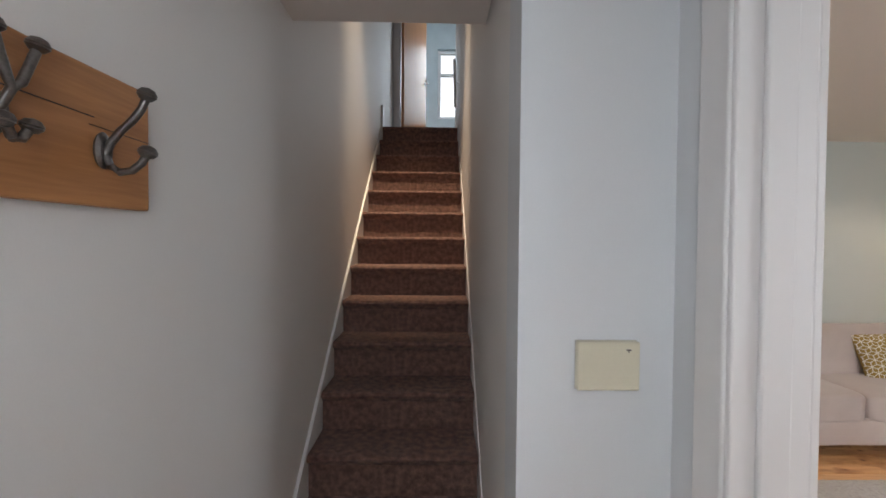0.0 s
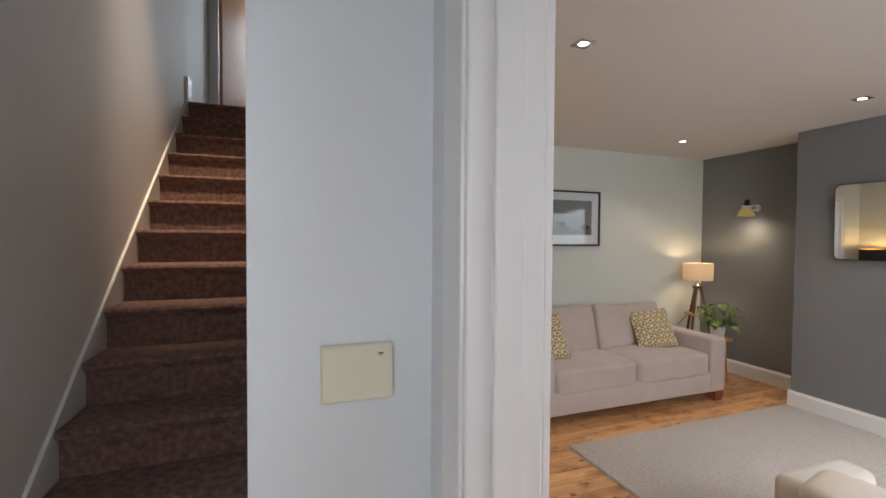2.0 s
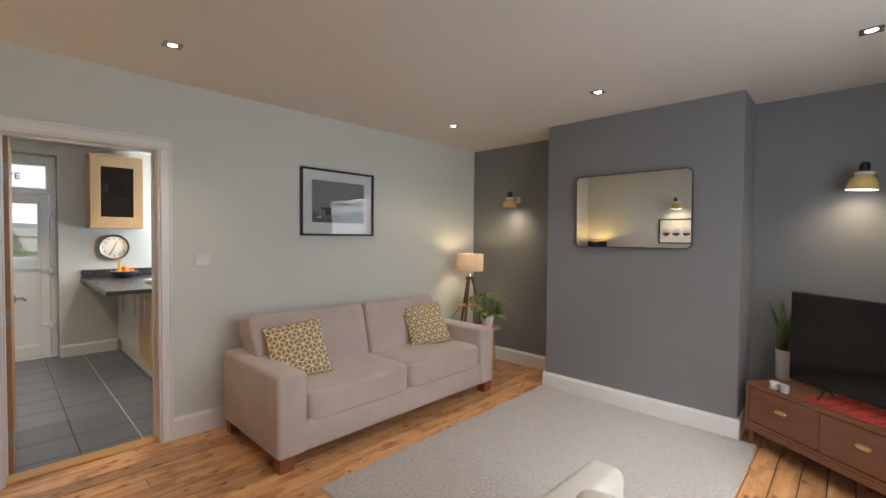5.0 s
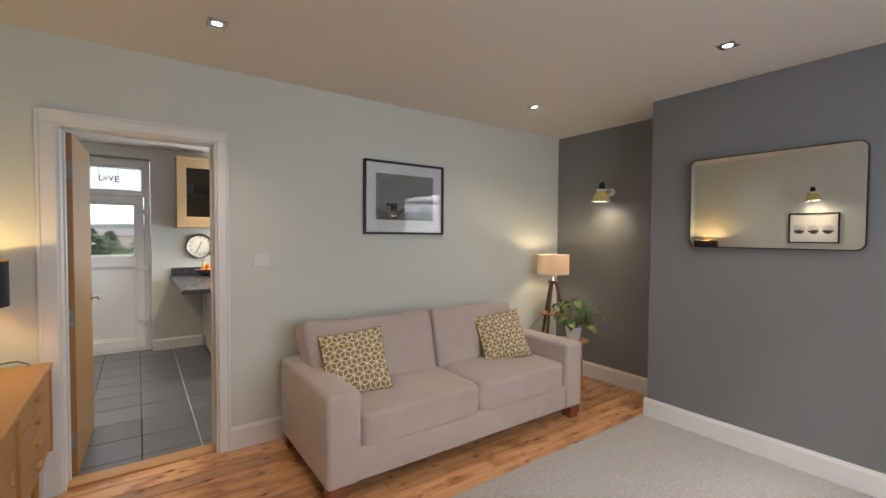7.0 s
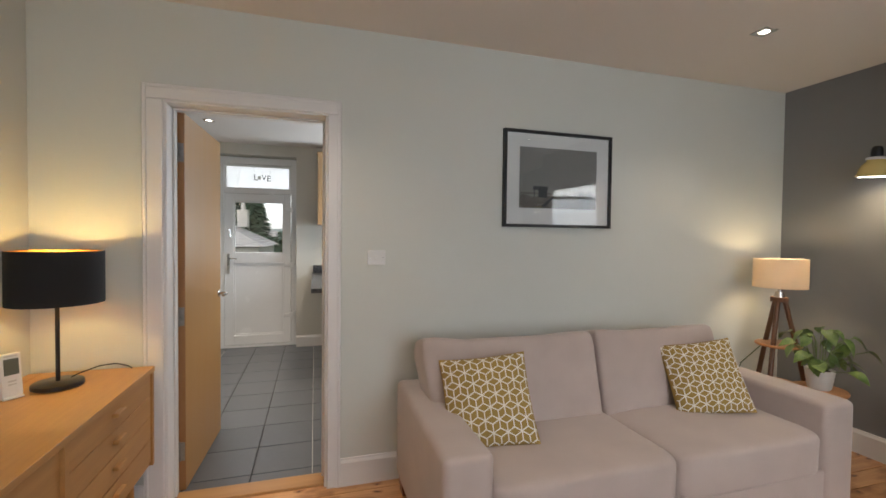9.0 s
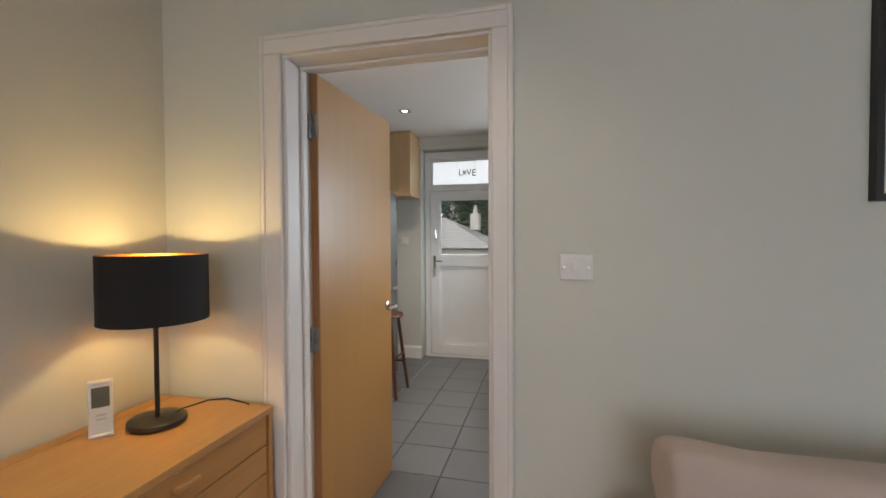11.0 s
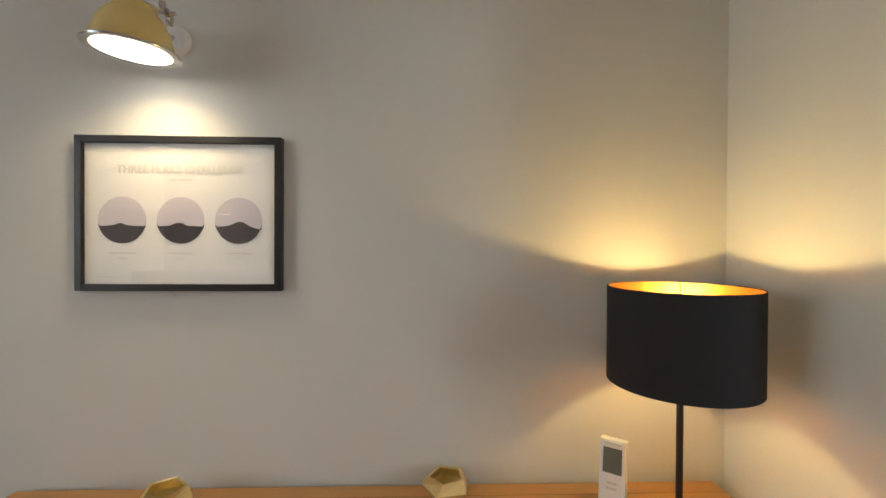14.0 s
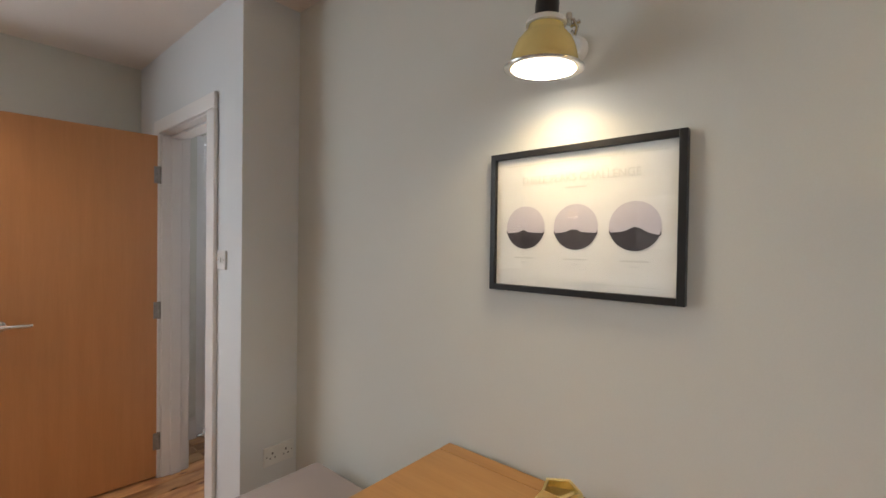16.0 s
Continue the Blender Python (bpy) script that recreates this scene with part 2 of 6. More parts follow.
M_RUST = wood("dark_red_stool", (0.12, 0.035, 0.02), (0.08, 0.02, 0.012), "z", 0.4)
M_STEEL_DK = material("fridge_dark_silver", (0.16, 0.17, 0.18), rough=0.3, metal=0.7)
M_ROOF = material("stone_slate_roof", (0.20, 0.195, 0.19), (0.13, 0.127, 0.123), 0.8, 6, 60, 0.3, vary=0.2)
M_STONE = material("sandstone_wall", (0.26, 0.25, 0.23), (0.20, 0.19, 0.175), 0.9, 4, 40, 0.4)
M_GRASS = material("far_grass", (0.07, 0.12, 0.035), (0.05, 0.085, 0.025), 0.95, 0.2, 3, 0.2)
M_TREE = material("conifer_needles", (0.07, 0.12, 0.07), (0.045, 0.085, 0.05), 0.8, 3, 20, 0.3)
M_BARK = material("bark", (0.10, 0.07, 0.05), rough=0.95)
M_HILL = material("far_hill", (0.105, 0.13, 0.12), (0.06, 0.08, 0.07), 0.95, 0.02, 0.1, 0)
M_MIRROR = bpy.data.materials.new("mirror_silver")
M_MIRROR.use_nodes = True
M_MIRROR.node_tree.nodes["Principled BSDF"].inputs["Base Color"].default_value = (0.86, 0.86, 0.84, 1)
M_MIRROR.node_tree.nodes["Principled BSDF"].inputs["Metallic"].default_value = 1.0
M_MIRROR.node_tree.nodes["Principled BSDF"].inputs["Roughness"].default_value = 0.01
M_GLASS = clear_glass("window_glass")
M_PICGLASS = clear_glass("picture_glass")
M_FROST = clear_glass("obscured_toplight_glass", 0.75)
M_SMOKE = clear_glass("smoked_cabinet_glass", 0.05, (0.35, 0.28, 0.24))
M_BULB = glowing("warm_bulb", (1.0, 0.80, 0.50), 6)
M_DOWN = glowing("downlight_lens", (1.0, 0.92, 0.80), 4)
M_SPOTLENS = glowing("sconce_diffuser", (1.0, 0.93, 0.84), 3.5)


def lampshade_cloth():
    m = material("cream_linen_shade", (0.72, 0.60, 0.46), (0.68, 0.56, 0.42), 0.9, 12, 500, 0.3)
    n, l = m.node_tree.nodes, m.node_tree.links
    b, out = n["Principled BSDF"], n["Material Output"]
    t, mx = n.new("ShaderNodeBsdfTranslucent"), n.new("ShaderNodeMixShader")
    t.inputs["Color"].default_value = (0.95, 0.82, 0.66, 1)
    mx.inputs[0].default_value = 0.22
    l.new(b.outputs[0], mx.inputs[1])
    l.new(t.outputs[0], mx.inputs[2])
    l.new(mx.outputs[0], out.inputs["Surface"])
    return m


M_LINEN = lampshade_cloth()

# ---- shapes ----


def box(bm, x0, y0, z0, x1, y1, z1):
    """A closed box between two corners."""
    v = [bm.verts.new((x, y, z)) for x in (x0, x1) for y in (y0, y1) for z in (z0, z1)]
    for f in ((0, 1, 3, 2), (4, 6, 7, 5), (0, 4, 5, 1), (2, 3, 7, 6), (0, 2, 6, 4), (1, 5, 7, 3)):
        bm.faces.new([v[i] for i in f])
    return v


def boxes(*rows, bevel=0.0, segs=2):
    bm = bmesh.new()
    for r in rows:
        box(bm, *r)
    bmesh.ops.recalc_face_normals(bm, faces=bm.faces)
    if bevel:
        bmesh.ops.bevel(bm, geom=bm.edges[:], offset=bevel, segments=segs, profile=0.5, affect="EDGES")
    return bm


def prism(points, z0, z1, bevel=0.0):
    """A flat outline drawn up from z0 to z1."""
    bm = bmesh.new()
    lo = [bm.verts.new((x, y, z0)) for x, y in points]
    hi = [bm.verts.new((x, y, z1)) for x, y in points]
    bm.faces.new(lo[::-1])
    bm.faces.new(hi)
    for i in range(len(points)):
        j = (i + 1) % len(points)
        bm.faces.new((lo[i], lo[j], hi[j], hi[i]))
    bmesh.ops.recalc_face_normals(bm, faces=bm.faces)
    if bevel:
        bmesh.ops.bevel(bm, geom=bm.edges[:], offset=bevel, segments=2, profile=0.5, affect="EDGES")
    return bm


def lathe(profile, n=32, squash=1.0):
    """A profile of (radius, height) turned about z; ends at radius 0 close up."""
    bm = bmesh.new()
    rings = []
    for r, z in profile:
        if r < 1e-5:
            rings.append([bm.verts.new((0, 0, z))])
        else:
            rings.append([bm.verts.new((r * math.cos(2 * math.pi * i / n), squash * r * math.sin(2 * math.pi * i / n), z)) for i in range(n)])
    for a, b in zip(rings, rings[1:]):
        for i in range(n):
            j = (i + 1) % n
            if len(a) == 1 and len(b) > 1:
                bm.faces.new((a[0], b[i], b[j]))
            elif len(b) == 1 and len(a) > 1:
                bm.faces.new((a[j], a[i], b[0]))
            elif len(a) > 1:
                bm.faces.new((a[i], a[j], b[j], b[i]))
    bmesh.ops.recalc_face_normals(bm, faces=bm.faces)
    return bm


def tube(points, radius, n=10, taper=None):
    """A round bar along points; radius may change to taper at its end."""
    bm = bmesh.new()
    pts = [Vector(p) for p in points]
    rings = []
    for k, p in enumerate(pts):
        d = (pts[min(k + 1, len(pts) - 1)] - pts[max(k - 1, 0)]).normalized()
        side = d.cross(Vector((0.31, 0.87, 0.39))).normalized()
        up = d.cross(side)
        r = radius if taper is None else radius + (taper - radius) * k / (len(pts) - 1)
        rings.append([bm.verts.new(p + r * (math.cos(2 * math.pi * i / n) * side + math.sin(2 * math.pi * i / n) * up)) for i in range(n)])
    for a, b in zip(rings, rings[1:]):
        for i in range(n):
            j = (i + 1) % n
            bm.faces.new((a[i], a[j], b[j], b[i]))
    bm.faces.new(rings[0])
    bm.faces.new(rings[-1])
    bmesh.ops.recalc_face_normals(bm, faces=bm.faces)
    return bm


def soft_block(sx, sy, sz, e=0.35, crown=0.0, nu=40, nv=20):
    """A stuffed block: a rounded box of full size sx, sy, sz about its centre, its top crowned."""
    bm = bmesh.new()

    def p(c, k):
        return math.copysign(abs(c) ** k, c)

    rows = []
    for j in range(nv + 1):
        v = -math.pi / 2 + math.pi * j / nv
        cv, sv = p(math.cos(v), e), p(math.sin(v), e)
        row = []
        for i in range(nu):
            u = 2 * math.pi * (i + 0.5) / nu
            x, y, z = cv * p(math.cos(u), e), cv * p(math.sin(u), e), sv
            z += crown * (1 - x * x) * (1 - y * y) * (1 if z > 0 else -0.3)
            row.append(bm.verts.new((x * sx / 2, y * sy / 2, z * sz / 2)))
            if j in (0, nv):
                break
        rows.append(row)
    for a, b in zip(rows, rows[1:]):
        for i in range(nu):
            j = (i + 1) % nu
            if len(a) == 1:
                bm.faces.new((a[0], b[j], b[i]))
            elif len(b) == 1:
                bm.faces.new((a[i], a[j], b[0]))
            else:
                bm.faces.new((a[i], a[j], b[j], b[i]))
    for v in bm.verts:
        p = v.co
        v.co = p * (1 + 0.012 * noise.noise(p * 9 + Vector((sx, sy, 3))) + 0.004 * noise.noise(p * 28))
    bmesh.ops.recalc_face_normals(bm, faces=bm.faces)
    return bm


def move(bm, m):
    bm.transform(m)
    return bm


def join(*parts_):
    """Several bmeshes made into one."""
    out = bmesh.new()
    for b in parts_:
        me = bpy.data.meshes.new("tmp")
        b.to_mesh(me)
        b.free()
        out.from_mesh(me)
        bpy.data.meshes.remove(me)
    return out


def part(name, bm, mat, parent=None, label="", smooth=False, kind=""):
    """One mesh object from a bmesh, under a thing or on its own."""
    me = bpy.data.meshes.new(name)
    bm.to_mesh(me)
    bm.free()
    me.materials.append(mat)
    if smooth:
        for f in me.polygons:
            f.use_smooth = True
        me.set_sharp_from_angle(angle=radians(40))
    ob = new(name, me)
    if parent is not None:
        ob.parent = parent
    return tagged(ob, label, kind=kind)


def thing(name, place, label, category, group="", turn=0.0):
    ob = new(name)
    ob.matrix_world = pose(*place, 0, 0, turn)
    return tagged(ob, label, category, group)


def structure(name, bm, mat, label="", smooth=False):
    return part(name, bm, mat, None, label, smooth, "structure")


# ---- structure ----
CEIL, NY, WX, EX = 2.465, 4.075, 0.664, 5.25
SY = -0.18
LX = 0.93

structure("wall_north", boxes((0.50, NY, 0, 1.185, 4.24, CEIL), (1.955, NY, 0, 5.45, 4.24, CEIL), (1.185, NY, 2.005, 1.955, 4.24, CEIL)), M_WALL)
structure("wall_west", boxes((0.51, 1.235, 0, WX, NY, CEIL)), M_WALLW)
structure("wall_return", boxes((0.45, 1.09, 0, LX, 1.235, CEIL)), M_HALL)
structure("wall_hall_partition", boxes((0.79, 0.925, 0, LX, 1.09, CEIL), (0.79, SY, 0, LX, 0.215, CEIL), (0.79, 0.215, 2.01, LX, 0.925, CEIL)), M_HALL)
structure("wall_east", boxes((EX, SY, 0, 5.40, NY, CEIL)), M_DARK)
structure("chimney_breast", boxes((4.80, 1.265, 0, EX, 2.795, CEIL), bevel=0.004), M_DARK)
structure("wall_south", boxes((-0.25, SY - 0.2, 0, -0.16, SY, CEIL), (0.60, SY - 0.2, 0, 1.9, SY, CEIL), (-0.16, SY - 0.2, 2.13, 0.60, SY, CEIL), (3.85, SY - 0.2, 0, 5.4, SY, CEIL), (1.9, SY - 0.2, 0, 3.85, SY, 0.8), (1.9, SY - 0.2, 2.34, 3.85, SY, CEIL)), M_WALL)
structure("ceiling", boxes((0.51, SY, CEIL, 5.4, 4.24, CEIL + 0.12)), M_CEIL)
structure("ceiling_hall", boxes((-0.4, SY - 0.2, 2.31, 0.79, 1.09, CEIL + 0.12), (-0.4, 1.09, 2.31, 0.45, 1.75, CEIL + 0.12)), M_CEIL)
structure("floor_base", boxes((-0.4, SY - 0.2, -0.2, 5.4, 4.15, -0.022)), M_GAP)

# hall and stairwell
structure("wall_hall_west", boxes((-0.40, SY, 0, -0.25, 5.37, 5.1)), M_STAIRW)
structure("wall_stair_east", prism([(0.45, 1.235), (0.505, 5.37), (0.62, 5.37), (0.512, 1.235)], 0, 5.1), M_STAIRW)
structure("wall_above_hall", boxes((-0.4, 1.60, CEIL + 0.12, 0.62, 1.75, 5.1)), M_HALL)
structure("ceiling_landing", boxes((-0.6, 1.6, 5.1, 2.2, 8.3, 5.2)), M_CEIL)
structure("floor_landing", boxes((-0.25, 4.425, 2.56, 2.2, 8.3, 2.605)), M_CARPET)
structure("wall_landing", boxes((-0.40, 5.37, 2.6, -0.16, 5.47, 5.1), (0.60, 5.37, 2.6, 2.2, 5.47, 5.1), (-0.16, 5.37, 4.62, 0.60, 5.47, 5.1)), M_HALL)
structure("wall_bedroom", boxes((-0.55, 7.2, 2.6, 0.30, 7.35, 5.1), (0.30, 7.2, 2.6, 0.80, 7.35, 3.50), (0.30, 7.2, 4.63, 0.80, 7.35, 5.1), (0.80, 7.2, 2.6, 2.1, 7.35, 5.1), (-0.7, 5.47, 2.6, -0.55, 7.35, 5.1), (2.1, 5.47, 2.6, 2.25, 7.35, 5.1)), material("pale_blue_emulsion", (0.50, 0.57, 0.60), rough=0.75))

# kitchen
KY, KX0, KX1, KC = 7.23, 0.05, 3.4, 2.44
structure("wall_kitchen_north", boxes((KX0, KY, 0, 0.775, 7.5, KC), (1.67, KY, 0, KX1, 7.5, KC), (0.775, KY, 2.31, 1.67, 7.5, KC)), M_WALLW)
structure("wall_kitchen_west", boxes((KX0 - 0.15, 4.24, 0, KX0, 7.5, KC)), M_WALLW)
structure("wall_kitchen_east", boxes((KX1, 4.24, 0, KX1 + 0.15, 7.5, 1.0), (KX1, 4.24, 2.1, KX1 + 0.15, 7.5, KC), (KX1, 4.24, 1.0, KX1 + 0.15, 6.1, 2.1), (KX1, 7.1, 1.0, KX1 + 0.15, 7.5, 2.1)), M_WALLW)
structure("ceiling_kitchen", boxes((0.66, 4.24, KC, KX1 + 0.15, 4.44, KC + 0.1), (KX0 - 0.15, 4.44, KC, KX1 + 0.15, 7.5, KC + 0.1)), M_CEIL)
structure("floor_kitchen_base", boxes((KX0 - 0.15, 4.15, -0.2, KX1 + 0.15, 7.5, -0.004)), M_GROUT)
structure("threshold", boxes((1.20, 4.10, -0.02, 1.945, 4.215, 0.014), bevel=0.004), M_TREADTRIM, "oak threshold strip in the kitchen doorway")


def skirting(name, x0, y0, x1, y1, side, h=0.15, t=0.018):
    """A board along a wall from one end to the other with an eased upper edge; side: the way it faces."""
    a, b = Vector((x0, y0, 0)), Vector((x1, y1, 0))
    nx, ny = side
    bm = bmesh.new()
    prof = [(0, 0), (t, 0), (t, h - 0.022), (t * 0.55, h - 0.008), (t * 0.45, h), (0, h)]
    ends = []
    for p in (a, b):
        ends.append([bm.verts.new((p.x + nx * u, p.y + ny * u, w)) for u, w in prof])
    for i in range(len(prof)):
        j = (i + 1) % len(prof)
        bm.faces.new((ends[0][i], ends[0][j], ends[1][j], ends[1][i]))
    bm.faces.new(ends[0])
    bm.faces.new(ends[1])
    bmesh.ops.recalc_face_normals(bm, faces=bm.faces)
    return structure(name, bm, M_GLOSS)


skirting("baseboard_north", 2.02, NY, EX, NY, (0, -1))
skirting("baseboard_northwest", WX, NY, 1.105, NY, (0, -1))
skirting("baseboard_west", WX, 1.235, WX, NY, (1, 0))
skirting("baseboard_return", WX, 1.235, LX, 1.235, (0, 1))
skirting("baseboard_partition", LX, 1.0, LX, 1.235, (1, 0))
skirting("baseboard_east", EX, 2.795, EX, NY, (-1, 0))
skirting("baseboard_chimney_side", 4.80, 2.795, EX, 2.795, (0, 1))
skirting("baseboard_chimney", 4.80, 1.247, 4.80, 2.813, (-1, 0))
skirting("baseboard_chimney_side_south", 4.80, 1.265, EX, 1.265, (0, -1))
skirting("baseboard_east_south", EX, SY, EX, 1.265, (-1, 0))
skirting("baseboard_south", LX, SY, EX, SY, (0, 1))
skirting("baseboard_hall_west", -0.25, SY, -0.25, 1.1, (1, 0))
skirting("baseboard_hall_return", 0.45, 1.09, 0.79, 1.09, (0, -1))
skirting("baseboard_hall_south", 0.60, SY, 0.79, SY, (0, 1))
skirting("baseboard_kitchen", 1.67, KY, 2.2, KY, (0, -1), 0.14)
skirting("baseboard_kitchen_west", 0.05, KY, 0.775, KY, (0, -1), 0.14)


def casing(name, strips):
    """Moulded door casing: each strip is a box with eased edges."""
    return structure(name, boxes(*strips, bevel=0.005, segs=2), M_GLOSS)


# kitchen doorway: casing on the room face, lining and stops in the opening
AY = NY - 0.018
casing("trim_kitchen_door", [(1.105, AY, 0, 1.19, NY, 2.0), (1.95, AY, 0, 2.02, NY, 2.0), (1.105, AY, 2.0, 2.02, NY, 2.07),
       (1.107, AY - 0.004, 0, 1.124, AY + 0.001, 2.068), (2.001, AY - 0.004, 0, 2.018, AY + 0.001, 2.068), (1.124, AY - 0.004, 2.050, 2.001, AY + 0.001, 2.068)])
casing("lining_kitchen_door", [(1.185, NY + 0.001, 0, 1.203, 4.25, 1.99), (1.937, NY + 0.001, 0, 1.955, 4.25, 1.99), (1.185, NY + 0.001, 1.99, 1.955, 4.25, 2.005),
       (1.203, 4.165, 0.014, 1.215, 4.20, 1.978), (1.925, 4.165, 0.014, 1.937, 4.20, 1.978), (1.203, 4.165, 1.978, 1.937, 4.20, 1.99)])

# hall doorway
casing("trim_hall_door_room", [(LX, 0.906, 0, LX + 0.02, 0.992, 2.0), (LX, 0.145, 0, LX + 0.02, 0.222, 2.0), (LX, 0.145, 2.0, LX + 0.02, 0.992, 2.075)])
casing("trim_hall_door_hall", [(0.779, 0.915, 0, 0.79, 1.0, 2.0), (0.779, 0.14, 0, 0.79, 0.222, 2.0), (0.779, 0.14, 2.0, 0.79, 1.0, 2.075)])
casing("lining_hall_door", [(0.785, 0.904, 0, LX + 0.002, 0.925, 1.995), (0.785, 0.215, 0, LX + 0.002, 0.232, 1.995), (0.785, 0.215, 1.995, LX + 0.002, 0.925, 2.01),
       (0.83, 0.892, 0, 0.888, 0.904, 1.98), (0.83, 0.232, 0, 0.888, 0.244, 1.98), (0.83, 0.232, 1.98, 0.888, 0.908, 1.995)])

# ---- doors ----


def lever(parent, x, y, z, side, toward, both=True):
    """A steel lever with its round rose: side is the way out of the leaf, toward the way the lever points."""
    sx, sy = side
    tx, ty = toward
    r = lathe([(0, 0), (0.026, 0), (0.026, 0.006), (0.02, 0.009), (0, 0.009)], 24)
    ang = math.degrees(math.atan2(sx, -sy)) if (sx or sy) else 0
    move(r, pose(x, y, z, 90, 0, ang))
    p = Vector((x, y, z))
    s, t = Vector((sx, sy, 0)), Vector((tx, ty, 0))
    bar = tube([p + s * 0.005, p + s * 0.045, p + s * 0.054 + t * 0.008, p + s * 0.056 + t * 0.03, p + s * 0.056 + t * 0.115], 0.0095, 12)
    return part("door_handle", join(r, bar), M_CHROME, parent, "satin steel lever handle", True)


def hinge_plate(parent, x, y, z, label="steel butt hinge"):
    bm = join(tube([(x, y, z - 0.05), (x, y, z + 0.05)], 0.0085, 12), boxes((x - 0.0045, y - 0.026, z - 0.048, x - 0.002, y + 0.002, z + 0.048), (x, y + 0.002, z - 0.048, x + 0.028, y + 0.0045, z + 0.048)))
    return part("hinge", bm, M_ZINC, parent, label, True)


# kitchen door, hinged at its west side and standing open into the kitchen
kd = thing("door_kitchen", (1.205, 4.238, 0), "light beech veneer internal door standing open into the kitchen", "door", turn=-2.0)
kd["kind"] = "structure"
part("leaf", boxes((-0.0005, 0.0, 0.012, 0.034, 0.735, 1.985), bevel=0.0015), M_BEECH, kd)
part("edge_lipping", boxes((0.001, -0.004, 0.012, 0.033, -0.0005, 1.985)), M_BEECH_EDGE, kd, "darker beech edge lipping")
lever(kd, 0.034, 0.675, 0.965, (1, 0), (0, -1))
lever(kd, 0.0, 0.675, 0.965, (-1, 0), (0, -1))
for hz in (0.22, 0.93, 1.78):
    hinge_plate(kd, 0.003, -0.0115, hz)

# hall door, hinged at its south side and swung right back into the living room
hd = thing("door_hall", (0.945, 0.215, 0), "warm beech veneer internal door swung open into the living room", "door", turn=-4.0)
hd["kind"] = "structure"
part("leaf", boxes((0.0, -0.035, 0.012, 0.70, 0.0, 1.985), bevel=0.0015), M_BEECH2, hd)
lever(hd, 0.64, 0.0, 0.965, (0, 1), (-1, 0))
for hz in (0.22, 0.98, 1.76):
    hinge_plate(hd, -0.004, 0.006, hz)

# landing door
ld = thing("door_landing", (-0.148, 5.40, 2.605), "reddish beech veneer bedroom door standing ajar at the top of the stairs", "door", turn=-21.0)
ld["kind"] = "structure"
part("leaf", boxes((0.0, 0.0, 0.012, 0.036, 0.71, 1.985), bevel=0.0015), M_BEECH2, ld)
lever(ld, 0.036, 0.655, 1.02, (1, 0), (0, -1))
casing("trim_landing_door", [(-0.235, 5.35, 2.605, -0.15, 5.37, 4.6), (0.59, 5.35, 2.605, 0.66, 5.37, 4.6), (-0.235, 5.35, 4.6, 0.66, 5.37, 4.68), (-0.165, 5.371, 2.605, -0.15, 5.48, 4.6), (0.59, 5.371, 2.605, 0.605, 5.48, 4.6)])
# ---- stairs ----
stairs = thing("staircase", (0, 1.22, 0), "straight closed staircase in worn brown carpet rising between two white walls", "stairs")
stairs["kind"] = "structure"
RISE, GO, DROP = 0.178, 0.22, 0.063


def step_block():
    """A carpeted step with a rolled nosing; its right end is a little long and dies into the wall."""
    prof = [(0.03, -RISE + 0.0), (0.03, -0.05), (0.018, -0.036), (0.004, -0.028), (-0.002, -0.014), (0.004, -0.003), (0.018, 0.0), (GO * 0.5, -0.002), (GO + 0.031, 0.0), (GO + 0.031, -RISE)]
    bm = bmesh.new()
    cols = []
    n = 14
    for k in range(n + 1):
        x = -0.238 + 0.730 * k / n
        wob = 0.002 * math.sin(k * 1.7)
        cols.append([bm.verts.new((x, y + (wob if i in (3, 4, 5) else 0), z + (wob * 0.6 if 3 <= i <= 7 else 0))) for i, (y, z) in enumerate(prof)])
    for a, b in zip(cols, cols[1:]):
        for i in range(len(prof)):
            j = (i + 1) % len(prof)
            bm.faces.new((a[i], b[i], b[j], a[j]))
    bm.faces.new(cols[0])
    bm.faces.new(cols[-1])
    bmesh.ops.recalc_face_normals(bm, faces=bm.faces)
    return bm


first = part("step", step_block(), M_CARPET, stairs, "", True)
first.location = (0, 0, RISE - DROP)
for k in range(2, 16):
    s = first.copy()
    scene.collection.objects.link(s)
    s.location = (0, GO * (k - 1), RISE * k - DROP)


def stringer(x0, x1, skew=0.0):
    """The white board beside the steps, its top edge following the pitch."""
    bm = bmesh.new()
    top = 0.012
    y0, y1 = -0.08, GO * 14 + 0.03
    z = lambda y: RISE - DROP + y * RISE / GO + top
    lo = [(y0, 0.0), (y0, z(y0)), (y1, z(y1)), (y1, z(y1) - 0.35), (0.25, 0.0)]
    a = [bm.verts.new((x0 + skew * max(0, y) / 4, y, w)) for y, w in lo]
    b = [bm.verts.new((x1 + skew * max(0, y) / 4, y, w)) for y, w in lo]
    for i in range(5):
        j = (i + 1) % 5
        bm.faces.new((a[i], a[j], b[j], b[i]))
    bm.faces.new(a)
    bm.faces.new(b)
    bmesh.ops.recalc_face_normals(bm, faces=bm.faces)
    return bm


